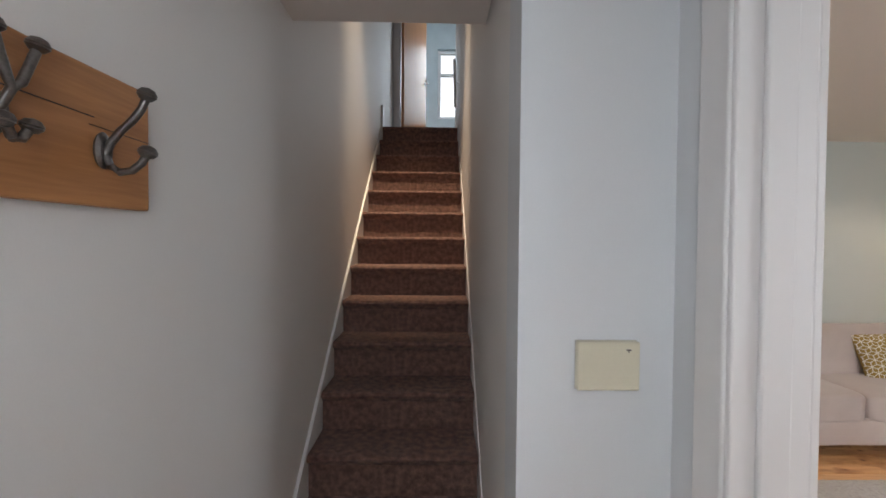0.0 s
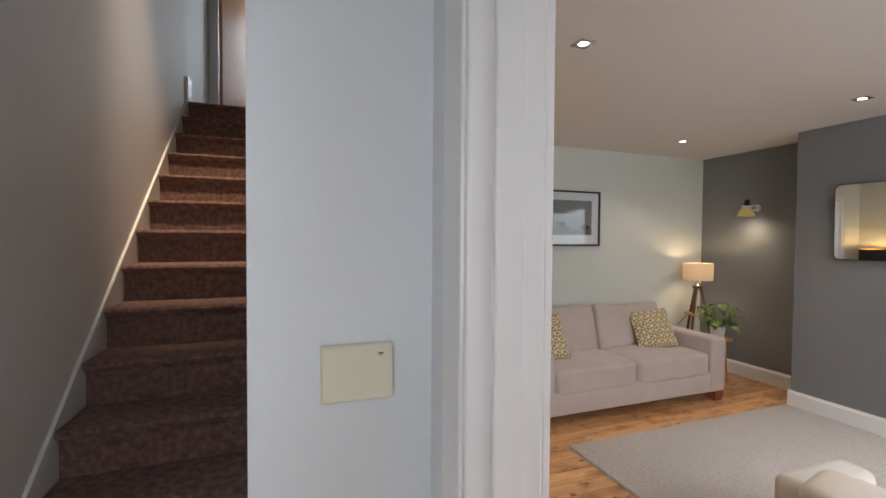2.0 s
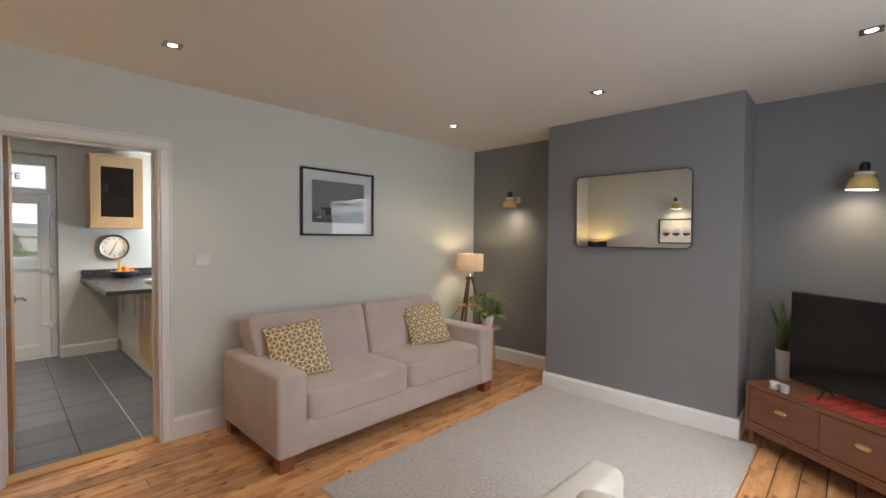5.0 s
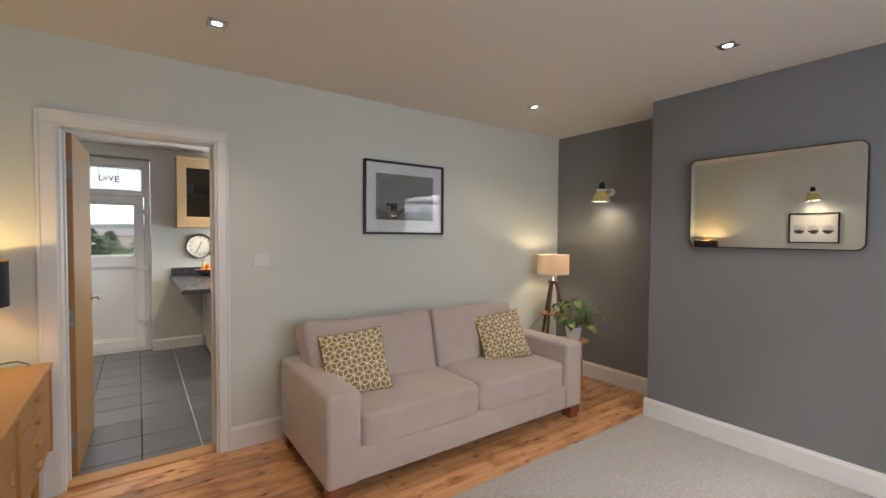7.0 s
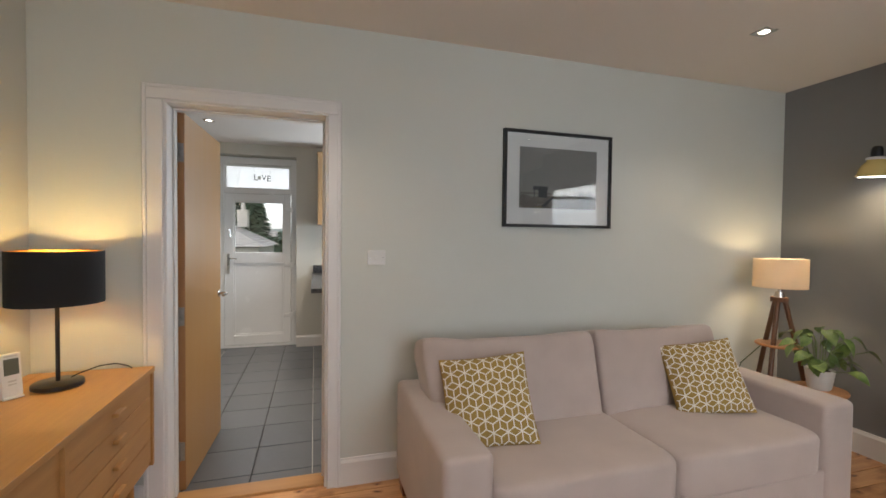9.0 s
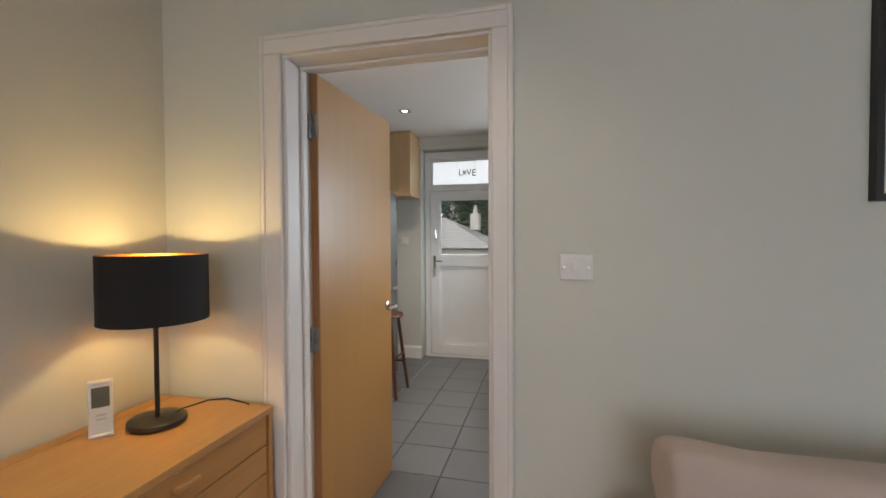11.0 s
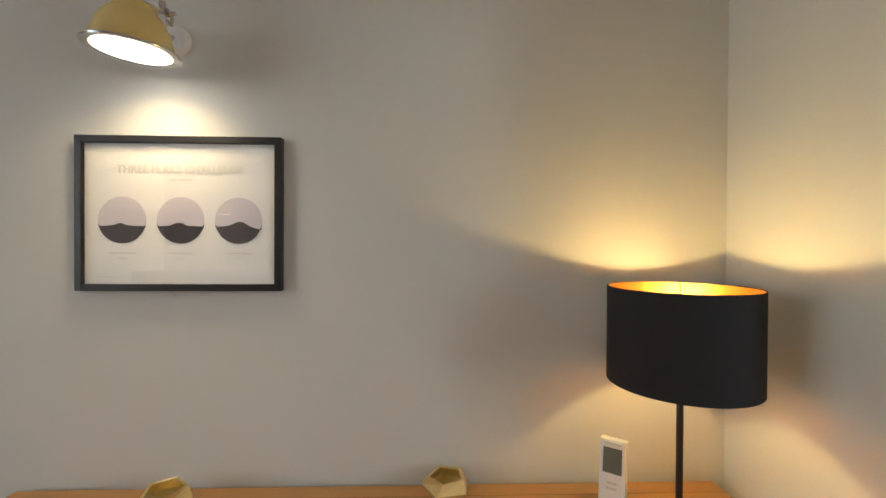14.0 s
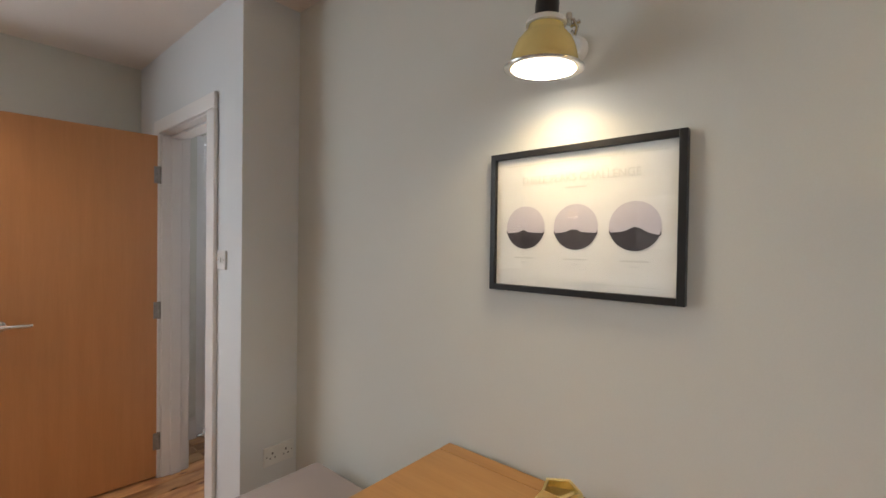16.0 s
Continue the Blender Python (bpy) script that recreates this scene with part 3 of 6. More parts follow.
part("stringer", stringer(-0.25, -0.237), M_GLOSS, stairs, "white painted stringer board")
part("stringer", stringer(0.444, 0.46, 0.05), M_GLOSS, stairs, "white painted stringer board")
structure("trim_landing_post", boxes((-0.25, 4.28, 2.60, -0.228, 4.40, 2.80), bevel=0.003), M_GLOSS)
rail = thing("handrail", (0.46, 3.9, 0), "slim white handrail fixed to the stair wall", "handrail")
part("rail", tube([(-0.02, 0.0, 2.68), (0.005, 0.9, 3.46), (0.02, 0.93, 3.44)], 0.013, 10), M_GLOSS, rail, smooth=True)
part("bracket", tube([(-0.008, 0.45, 3.07), (0.045, 0.45, 3.03)], 0.006, 8), M_GLOSS, rail)


def window(name, x0, x1, z0, z1, y, parts_, depth=0.06, mat=M_UPVC):
    """A plastic window in a wall that runs along x: outer frame, transoms (heights) and panes between them."""
    w = thing(name, (0, y, 0), "white plastic framed window with clear panes", "window")
    w["kind"] = "structure"
    f = 0.055
    part("window_frame", boxes((x0, 0, z0, x0 + f, depth, z1), (x1 - f, 0, z0, x1, depth, z1), (x0 + f, 0, z0, x1 - f, depth, z0 + f), (x0 + f, 0, z1 - f, x1 - f, depth, z1), bevel=0.004), mat, w)
    cuts = [z0 + f] + [c for c in parts_] + [z1 - f]
    for a, b in zip(cuts, cuts[1:]):
        if b != cuts[-1]:
            part("transom", boxes((x0 + f, 0.002, b - 0.025, x1 - f, depth - 0.002, b + 0.025), bevel=0.004), mat, w)
        p = part("pane", boxes((x0 + f - 0.005, depth / 2 - 0.004, a, x1 - f + 0.005, depth / 2 + 0.004, b)), M_GLASS, w)
        p.visible_shadow = False
    return w


window("window_landing", 0.30, 0.80, 3.50, 4.63, 7.26, [4.24])
window("window_south", 1.9, 3.85, 0.8, 2.34, SY - 0.14, [2.05])
structure("window_sill_south", boxes((1.86, SY - 0.08, 0.775, 3.89, SY + 0.05, 0.80), bevel=0.004), M_GLOSS)
# unseen east window, added to go with the kitchen fill lamp
kw = thing("window_kitchen_unseen", (KX1 + 0.06, 6.6, 0), "unseen white plastic kitchen window added beside the fill lamp", "window")
kw["kind"] = "structure"
part("window_frame", boxes((0, -0.5, 1.0, 0.06, -0.44, 2.1), (0, 0.44, 1.0, 0.06, 0.5, 2.1), (0, -0.44, 1.0, 0.06, 0.44, 1.06), (0, -0.44, 2.04, 0.06, 0.44, 2.1)), M_UPVC, kw)
part("pane", boxes((0.026, -0.44, 1.06, 0.034, 0.44, 2.04)), M_GLASS, kw).visible_shadow = False

# front door with a top light
fd = thing("door_front", (0, SY - 0.1, 0), "white panelled front door with an obscured top light", "door")
fd["kind"] = "structure"
part("frame", boxes((-0.16, 0, 0, -0.10, 0.07, 2.13), (0.54, 0, 0, 0.60, 0.07, 2.13), (-0.10, 0, 2.07, 0.54, 0.07, 2.13), bevel=0.004), M_UPVC, fd)
part("leaf", boxes((-0.095, 0.01, 0.02, 0.535, 0.055, 1.30), (-0.095, 0.01, 1.30, 0.02, 0.055, 2.065), (0.42, 0.01, 1.30, 0.535, 0.055, 2.065), (0.02, 0.01, 1.95, 0.42, 0.055, 2.065), bevel=0.004), M_UPVC, fd)
part("pane", boxes((0.02, 0.028, 1.30, 0.42, 0.036, 1.95)), M_GLASS, fd).visible_shadow = False

# ---- kitchen back door ----
bd = thing("door_back", (0, 7.35, 0), "white plastic half-glazed back door with a top light", "door")
bd["kind"] = "structure"
part("frame", boxes((0.79, 0, 0.02, 0.85, 0.07, 2.30), (1.605, 0, 0.02, 1.665, 0.07, 2.30), (0.85, 0, 2.215, 1.605, 0.07, 2.30), (0.85, 0, 1.865, 1.605, 0.07, 1.915), (0.79, -0.01, 0.0, 1.665, 0.07, 0.03), bevel=0.005), M_UPVC, bd)
part("toplight_bead", boxes((0.85, 0.012, 1.915, 0.875, 0.05, 2.215), (1.58, 0.012, 1.915, 1.605, 0.05, 2.215), (0.875, 0.012, 1.915, 1.58, 0.05, 1.935), (0.875, 0.012, 2.19, 1.58, 0.05, 2.215), bevel=0.003), M_UPVC, bd)
part("leaf", boxes((0.855, -0.012, 0.035, 0.955, 0.05, 1.86), (1.52, -0.012, 0.035, 1.60, 0.05, 1.86), (0.955, -0.012, 1.77, 1.52, 0.05, 1.86), (0.955, -0.012, 1.02, 1.52, 0.05, 1.135), (0.955, -0.012, 0.035, 1.52, 0.05, 0.15), bevel=0.005), M_UPVC, bd)
part("lower_panel", boxes((0.955, 0.008, 0.15, 1.52, 0.04, 1.02)), M_UPVC, bd, "flush lower door panel")
part("panel_bead", boxes((0.955, -0.002, 0.15, 0.975, 0.009, 1.02), (1.50, -0.002, 0.15, 1.52, 0.009, 1.02), (0.975, -0.002, 0.15, 1.50, 0.009, 0.17), (0.975, -0.002, 1.0, 1.50, 0.009, 1.02), bevel=0.003), M_UPVC, bd)
part("glazing_bead", boxes((0.955, -0.004, 1.135, 0.972, 0.02, 1.77), (1.503, -0.004, 1.135, 1.52, 0.02, 1.77), (0.972, -0.004, 1.135, 1.503, 0.02, 1.152), (0.972, -0.004, 1.753, 1.503, 0.02, 1.77), bevel=0.003), M_UPVC, bd)
for z0, z1, x0, x1 in ((1.145, 1.76, 0.965, 1.51), (1.925, 2.205, 0.865, 1.59)):
    part("pane", boxes((x0, 0.024, z0, x1, 0.034, z1)), M_GLASS if z1 < 1.8 else M_FROST, bd, "" if z1 < 1.8 else "obscured top light pane").visible_shadow = False
for hz in (0.38, 1.0, 1.68):
    part("hinge", boxes((1.585, -0.034, hz - 0.03, 1.625, -0.012, hz + 0.03), (1.626, -0.04, hz - 0.05, 1.645, -0.001, hz + 0.05), (1.53, -0.024, hz - 0.02, 1.585, -0.012, hz + 0.02), bevel=0.004), M_UPVC, bd, "white door hinge")
part("handle_plate", boxes((0.885, -0.022, 0.90, 0.915, -0.012, 1.14), bevel=0.004), M_CHROME, bd, "steel handle plate")
part("door_handle", tube([(0.90, -0.022, 1.09), (0.90, -0.06, 1.09), (0.915, -0.065, 1.085), (1.0, -0.065, 1.08)], 0.009, 10), M_CHROME, bd, "steel lever handle", True)
part("window_latch", tube([(0.925, -0.012, 1.33), (0.925, -0.05, 1.34), (0.915, -0.055, 1.44)], 0.009, 8), M_CHROME, bd, "small steel latch", True)

# word sign hanging in the top light
sign = thing("word_sign", (1.27, 7.345, 2.057), "thin black wire word sign hanging in the top light", "sign")


def letters(parent, text, size, x, z, mat, name="lettering", y=0.0, squash=1.0, turn=0.0):
    c = bpy.data.curves.new(name, "FONT")
    c.body, c.size, c.align_x, c.align_y, c.extrude = text, size, "CENTER", "CENTER", 0.0008
    c.offset = 0.0006 if size > 0.05 else 0.0
    ob = bpy.data.objects.new(name, c)
    me = bpy.data.meshes.new_from_object(ob)
    bpy.data.objects.remove(ob)
    me.transform(pose(x, y, z, 90, 0, 0) @ Matrix.Diagonal((squash, 1, 1, 1)))
    me.materials.append(mat)
    o = new(name, me)
    o.parent = parent
    return o


letters(sign, "L", 0.095, -0.072, 0.0, M_BLACK)
letters(sign, "V", 0.085, 0.022, 0.0, M_BLACK)
letters(sign, "E", 0.10, 0.078, -0.006, M_BLACK)
part("heart_charm", move(lathe([(0, 0), (0.022, 0), (0.022, 0.003), (0, 0.003)], 20), pose(-0.028, 0, 0, 90)), M_PLASTIC, sign, "pale round charm in place of a letter")
part("hanging_wire", tube([(-0.09, 0, 0.05), (-0.09, 0.0, 0.13), (0.09, 0.0, 0.13), (0.09, 0, 0.05)], 0.001, 5), M_BLACK, sign)

# ---- outdoors behind the house ----
ground = structure("ground", boxes((-900, -900, -3.0, 900, 900, -2.6)), M_GRASS)
yard = structure("garden_wall", boxes((-8, 12.0, -2.6, 8, 12.3, 0.55), bevel=0.01), M_STONE)


def hip_house(x0, x1, y0, y1, z0, ze, zr, name="neighbour_house"):
    h = thing(name, (0, 0, 0), "low stone house with a pale slate hipped roof and a chimney", "house")
    part("wall", boxes((x0 + 0.3, y0 + 0.3, z0, x1 - 0.3, y1 - 0.3, ze)), M_STONE, h)
    bm = bmesh.new()
    ym, d = (y0 + y1) / 2, (y1 - y0) / 2
    rows = 16
    last = None
    for k in range(rows):
        a, b = k / rows, (k + 1) / rows
        lift = 0.03
        za, zb = ze + (zr - ze) * a + lift, ze + (zr - ze) * b
        ax0, ax1, ay0, ay1 = x0 + d * a, x1 - d * 0.8 * a, y0 + d * a, y1 - d * a
        bx0, bx1, by0, by1 = x0 + d * b, x1 - d * 0.8 * b, y0 + d * b, y1 - d * b
        A = [bm.verts.new(p) for p in ((ax0, ay0, za), (ax1, ay0, za), (ax1, ay1, za), (ax0, ay1, za))]
        B = [bm.verts.new(p) for p in ((bx0, by0, zb), (bx1, by0, zb), (bx1, by1, zb), (bx0, by1, zb))]
        for i in range(4):
            j = (i + 1) % 4
            bm.faces.new((A[i], A[j], B[j], B[i]))
            if last:
                bm.faces.new((last[i], last[j], A[j], A[i]))
        last = B
    part("roof", bm, M_ROOF, h, "pale stone slate roof in courses")
    part("chimney", boxes((-1.91, ym - 0.35, zr - 0.7, -1.43, ym + 0.35, zr + 0.12), (-1.935, ym - 0.37, zr + 0.12, -1.405, ym + 0.37, zr + 0.18), bevel=0.01), M_STONE, h, "stone chimney stack")
    part("chimney_pot", move(lathe([(0, 0), (0.125, 0), (0.10, 0.42), (0.12, 0.46), (0, 0.46)], 16), pose(-1.67, ym, zr + 0.18)), M_STONE, h, "pale clay chimney pot", True)
    return h


hip_house(-14, -0.2, 22, 30, -2.6, 0.85, 2.5)
for kx, ky, kz in ((-13, 125, -2.6), (-3.5, 150, -2.6), (6, 140, -2.6), (-9, 185, -2.6), (2, 205, -2.6), (13, 180, -2.6)):
    g = thing("far_house", (kx, ky, kz), "distant pale house with a grey roof", "house", "distant houses")
    part("wall", boxes((-5, -3, 0, 5, 3, 3.4)), M_STONE, g)
    part("roof", join(prism([(-5.2, -3.3), (5.2, -3.3), (5.2, 3.3), (-5.2, 3.3)], 3.4, 3.5), move(prism([(-3.3, 0), (3.3, 0), (0, 1.9)], -5.2, 5.2), pose(0, 0, 3.5, 90, 0, 90))), M_ROOF, g)


def conifer(place, h, r, seed, sprays=7000):
    """A tapered trunk with drooping branches of many small sprays."""
    rng = random.Random(seed)
    t = thing("garden_tree", place, "dark green conifer with ragged drooping branches", "tree", "garden trees")
    part("trunk", tube([(0, 0, 0), (0.05, 0, h * 0.5), (0, 0.02, h * 0.96)], r * 0.07, 8, taper=0.03), M_BARK, t)
    bm = bmesh.new()
    for k in range(sprays):
        u = rng.random() ** 0.8
        z = h * (0.12 + 0.88 * u)
        a = rng.random() * 2 * math.pi
        edge = r * (1 - u) ** 0.6 * (0.8 + 0.3 * math.sin(5 * a + z * 3)) + 0.1
        d = edge * (rng.random() ** 0.45)
        c = Vector((d * math.cos(a), d * math.sin(a), z - 0.25 * d))
        s = 0.14 + 0.22 * rng.random()
        out = Vector((math.cos(a), math.sin(a), -0.4 + rng.random() * 0.5)).normalized()
        side = out.cross(Vector((rng.random() - 0.5, rng.random() - 0.5, 1))).normalized()
        v = [bm.verts.new(c + side * s * 0.4), bm.verts.new(c + out * s * 1.3), bm.verts.new(c - side * s * 0.4), bm.verts.new(c - out * s * 0.5)]
        bm.faces.new(v)
    part("crown", bm, M_TREE, t)
    return t


conifer((-5.4, 35.5, -2.6), 10.2, 3.0, 3, 9000)
conifer((-3.6, 36.5, -2.6), 9.4, 2.5, 8, 9000)
conifer((-9.0, 36, -2.6), 10.5, 4.4, 4)
conifer((-2.1, 34.0, -2.6), 6.9, 1.45, 5, 6000)
conifer((-0.7, 33.0, -2.6), 3.9, 1.5, 6, 3500)
for tx, ty, th, tr, sd in ((-3, 110, 4.6, 3.0, 31), (2.5, 120, 4.9, 3.4, 32), (9, 115, 4.8, 3.2, 33), (-8, 140, 5.5, 3.8, 34)):
    conifer((tx, ty, -2.6), th, tr, sd, 2500)


def hills():
    bm = bmesh.new()
    n = 90
    cols = []
    for k in range(n + 1):
        x = -500 + 1000 * k / n
        hgt = 6.4 + 2.0 * noise.noise(Vector((x * 0.006, 3.1, 0))) + 1.5 * noise.noise(Vector((x * 0.03, 1.7, 0)))
        cols.append([bm.verts.new((x, 230, -2.7)), bm.verts.new((x, 330, hgt * 0.7)), bm.verts.new((x, 460, hgt + 3))])
    for a, b in zip(cols, cols[1:]):
        for i in range(2):
            bm.faces.new((a[i], b[i], b[i + 1], a[i + 1]))
    return bm


structure("backdrop_hills", hills(), M_HILL, smooth=True)

rl = thing("garden_railing", (0, 10.0, 0), "white painted garden railing behind the house", "railing")
part("rail", boxes((-3.0, 0, 1.03, 3.5, 0.04, 1.06), (-3.0, 0, 0.93, 3.5, 0.04, 0.95), bevel=0.004), M_UPVC, rl)
for k in range(5):
    part("post", boxes((-3.0 + 1.6 * k, 0.041, -2.6, -2.94 + 1.6 * k, 0.10, 1.08)), M_UPVC, rl)

# in front of the house
street = thing("far_house", (-6.6, -19.0, -0.9), "low house over the road with a pale grey-blue roof", "house")
part("wall", boxes((-5, -3, -1.7, 5, 3, 3.4)), M_STONE, street)
part("roof", join(prism([(-5.2, -3.3), (5.2, -3.3), (5.2, 3.3), (-5.2, 3.3)], 3.4, 3.5), move(prism([(-3.3, 0), (3.3, 0), (0, 1.1)], -5.2, 5.2), pose(0, 0, 3.5, 90, 0, 90))), material("blue_grey_slate", (0.34, 0.38, 0.43), (0.28, 0.32, 0.37), 0.45), street, "pale blue-grey roof")
for tx, ty, th, tr, sd in ((-9.5, -27, 9.0, 3.6, 21), (-4.5, -28, 9.6, 3.8, 22), (0.8, -25, 8.2, 3.4, 23), (5.5, -24, 8.8, 3.6, 24)):
    conifer((tx, ty, -2.6), th, tr, sd, 6000)


def spiky_shrub(place):
    """A cordyline: a thin trunk with a head of long arching blades."""
    t = thing("cordyline", place, "green cordyline with long arching blades outside the front window", "shrub")
    part("trunk", tube([(0, 0, 0), (0.03, 0.0, 2.2), (0, 0, 4.05)], 0.06, 8, taper=0.04), M_BARK, t)
    rng = random.Random(9)
    bm = bmesh.new()
    for k in range(90):
        a, up = rng.random() * 2 * math.pi, 0.2 + 1.1 * rng.random()
        ln = 0.55 + 0.35 * rng.random()
        d, side = Vector((math.cos(a), math.sin(a), 0)), Vector((-math.sin(a), math.cos(a), 0))
        prev = None
        for i in range(6):
            u = i / 5
            c = Vector((0, 0, 4.0)) + d * ln * u + Vector((0, 0, ln * (up * u - 0.9 * u * u)))
            w = 0.02 * (1 - u) + 0.001
            cur = (bm.verts.new(c - side * w), bm.verts.new(c + side * w))
            if prev:
                bm.faces.new((prev[0], prev[1], cur[1], cur[0]))
            prev = cur
    part("crown", bm, M_LEAF, t, "long arching green blades")


spiky_shrub((2.0, -2.4, -2.6))

# ---- kitchen ----
wt = thing("worktop", (1.855, 5.50, 0.872), "charcoal laminate worktop overhanging as a breakfast bar", "worktop")
part("slab", boxes((0, 0, 0, 1.2, KY - 5.502, 0.038), bevel=0.004), M_WORKTOP, wt)
part("upstand", boxes((0.012, KY - 5.524, 0.039, 1.2, KY - 5.503, 0.13), bevel=0.002), M_WORKTOP, wt, "low matching upstand against the wall")
for k, (y0, y1) in enumerate(((6.62, 7.20), (6.05, 6.61), (5.60, 6.04))):
    u = thing("base_unit", (2.20, y0, 0), "cream kitchen base unit with a steel bar handle" if k < 2 else "cream kitchen base unit ending in a beech panel", "cabinet", "kitchen base units")
    part("body", boxes((0.02, 0, 0.15, 0.60, y1 - y0, 0.868)), M_CREAM, u)
    part("door", boxes((0.0, 0.002, 0.152, 0.018, y1 - y0 - 0.002, 0.865), bevel=0.002), M_CREAM if k < 2 else M_CAB, u, "" if k < 2 else "plain beech door")
    part("plinth", boxes((0.035, 0, 0.0, 0.58, y1 - y0, 0.149)), M_CREAM, u)
    part("door_handle", tube([(0.0, 0.05, 0.56), (-0.028, 0.05, 0.56), (-0.028, 0.05, 0.80), (0.0, 0.05, 0.80)], 0.005, 8), M_CHROME, u, "steel bar handle", True)
part("end_panel", boxes((2.20, 5.575, 0.12, 2.80, 5.597, 0.868)), M_CAB, None, kind="structure")

wc = thing("wall_cabinet", (1.92, 6.93, 1.515), "beech wall cabinet with a smoked glass door", "cabinet", "kitchen wall cabinets")
W, D, H = 0.50, 0.30, 0.80
part("carcass", boxes((0, 0.022, 0, 0.018, D, H), (W - 0.018, 0.022, 0, W, D, H), (0.018, 0.022, 0, W - 0.018, D, 0.018), (0.018, 0.022, H - 0.018, W - 0.018, D, H), (0.018, D - 0.01, 0.018, W - 0.018, D, H - 0.018)), M_CAB, wc)
part("shelf", boxes((0.018, 0.04, 0.38, W - 0.018, D - 0.01, 0.396)), M_CAB, wc)
part("door_frame", boxes((0, 0, 0.0, 0.095, 0.02, H), (W - 0.095, 0, 0.0, W, 0.02, H), (0.095, 0, 0.0, W - 0.095, 0.02, 0.11), (0.095, 0, H - 0.11, W - 0.095, 0.02, H), bevel=0.002), M_CAB, wc)
part("door_glass", boxes((0.095, 0.008, 0.11, W - 0.095, 0.012, H - 0.11)), M_SMOKE, wc, "smoked glass pane")
part("cornice", boxes((-0.012, -0.012, H + 0.0005, W, D, H + 0.025), bevel=0.003), M_CAB, wc)
part("pelmet", boxes((-0.006, -0.006, -0.02, W, D - 0.01, -0.001), bevel=0.003), M_CAB, wc)
for k, (gx, gz) in enumerate(((0.14, 0.02), (0.22, 0.02), (0.31, 0.02), (0.15, 0.398), (0.23, 0.398), (0.32, 0.398))):
    g = thing("glass_tumbler", (1.92 + gx, 7.08, 1.515 + gz), "clear glass tumbler on a cabinet shelf" if k % 3 else "small white jug on a cabinet shelf", "tumbler" if k % 3 else "jug", "cabinet glassware")
    part("body", lathe([(0, 0), (0.028, 0), (0.036, 0.11), (0.033, 0.11), (0.026, 0.006), (0, 0.006)], 20), M_POT if k % 3 == 0 else M_PICGLASS, g, smooth=True)
wc2 = thing("wall_cabinet", (0.15, 6.90, 1.80), "plain beech wall cabinet on the back wall", "cabinet", "kitchen wall cabinets")
part("carcass", boxes((0, 0.022, 0, 0.61, 0.33, 0.62), bevel=0.002), M_CAB, wc2)
part("door", boxes((0.0, 0, 0.002, 0.304, 0.019, 0.618), (0.308, 0, 0.002, 0.61, 0.019, 0.618), bevel=0.002), M_CAB, wc2)
part("pelmet", boxes((-0.01, -0.012, -0.03, 0.622, 0.32, -0.001), bevel=0.003), M_CAB, wc2)
part("cornice", boxes((-0.01, -0.012, 0.621, 0.622, 0.33, 0.635), bevel=0.003), M_CAB, wc2)
lamp("cabinet_light", "SPOT", (2.18, 7.06, 1.49), 1.6, WARM, 0.02, aim=(2.18, 7.12, 0.9), spot=120, blend=0.6)

ck = thing("wall_clock", (2.177, KY, 1.268), "round station wall clock with a grey metal rim", "clock")
part("rim", move(lathe([(0.135, 0), (0.152, 0.0), (0.155, 0.03), (0.145, 0.04), (0.132, 0.032), (0.135, 0)], 40), pose(0, 0, 0, 90)), M_IRON, ck, smooth=True)
part("dial", move(lathe([(0, 0.0), (0.136, 0.0), (0.136, 0.012), (0, 0.012)], 40), pose(0, 0, 0, 90)), M_POT, ck, "off-white dial")
for k in range(12):
    a = 2 * math.pi * k / 12
    letters(ck, str(k or 12), 0.034, 0.105 * math.sin(a), 0.105 * math.cos(a), M_BLACK, "numeral", y=-0.0135)
for ang, ln, nm in ((20, 0.07, "hour_hand"), (205, 0.10, "minute_hand")):
    part(nm, move(boxes((-0.004, -0.016, -0.015, 0.004, -0.014, ln)), pose(0, 0, 0, 0, ang, 0)), M_BLACK, ck)

bowl = thing("fruit_bowl", (2.24, 6.98, 0.9105), "dark ceramic fruit bowl on the worktop", "bowl")
part("bowl", lathe([(0, 0), (0.06, 0), (0.07, 0.006), (0.115, 0.035), (0.14, 0.075), (0.134, 0.077), (0.10, 0.035), (0.05, 0.012), (0, 0.010)], 36), M_STEEL_DK, bowl, smooth=True)
rf = random.Random(4)
for k, (fx, fy, fz) in enumerate(((-0.06, -0.03, 0.062), (0.0, -0.06, 0.062), (0.065, -0.02, 0.064), (0.03, 0.05, 0.062), (-0.045, 0.05, 0.062), (0.0, 0.0, 0.105))):
    o = thing("orange", (2.24 + fx, 6.98 + fy, 0.9105 + fz), "orange lying in the fruit bowl", "orange", "oranges in the bowl")
    part("fruit", lathe([(0, -0.035), (0.018, -0.031), (0.032, -0.016), (0.036, 0), (0.032, 0.017), (0.018, 0.031), (0.005, 0.034), (0, 0.032)], 18), M_ORANGE, o, smooth=True)
bn = thing("banana", (2.20, 6.98, 1.03), "yellow banana standing up in the fruit bowl", "banana")
part("fruit", tube([(0, 0, -0.03), (-0.012, 0, 0.01), (-0.012, 0, 0.05), (0.002, 0, 0.085)], 0.017, 10, taper=0.008), M_BANANA, bn, smooth=True)
tt = thing("tea_towel", (2.33, 6.05, 0.9105), "rolled white tea towel with an orange edge on the worktop", "towel")
part("roll", move(soft_block(0.07, 0.24, 0.045, 0.6), pose(0, 0, 0.022, 0, 0, 25)), M_PRINT, tt, smooth=True)

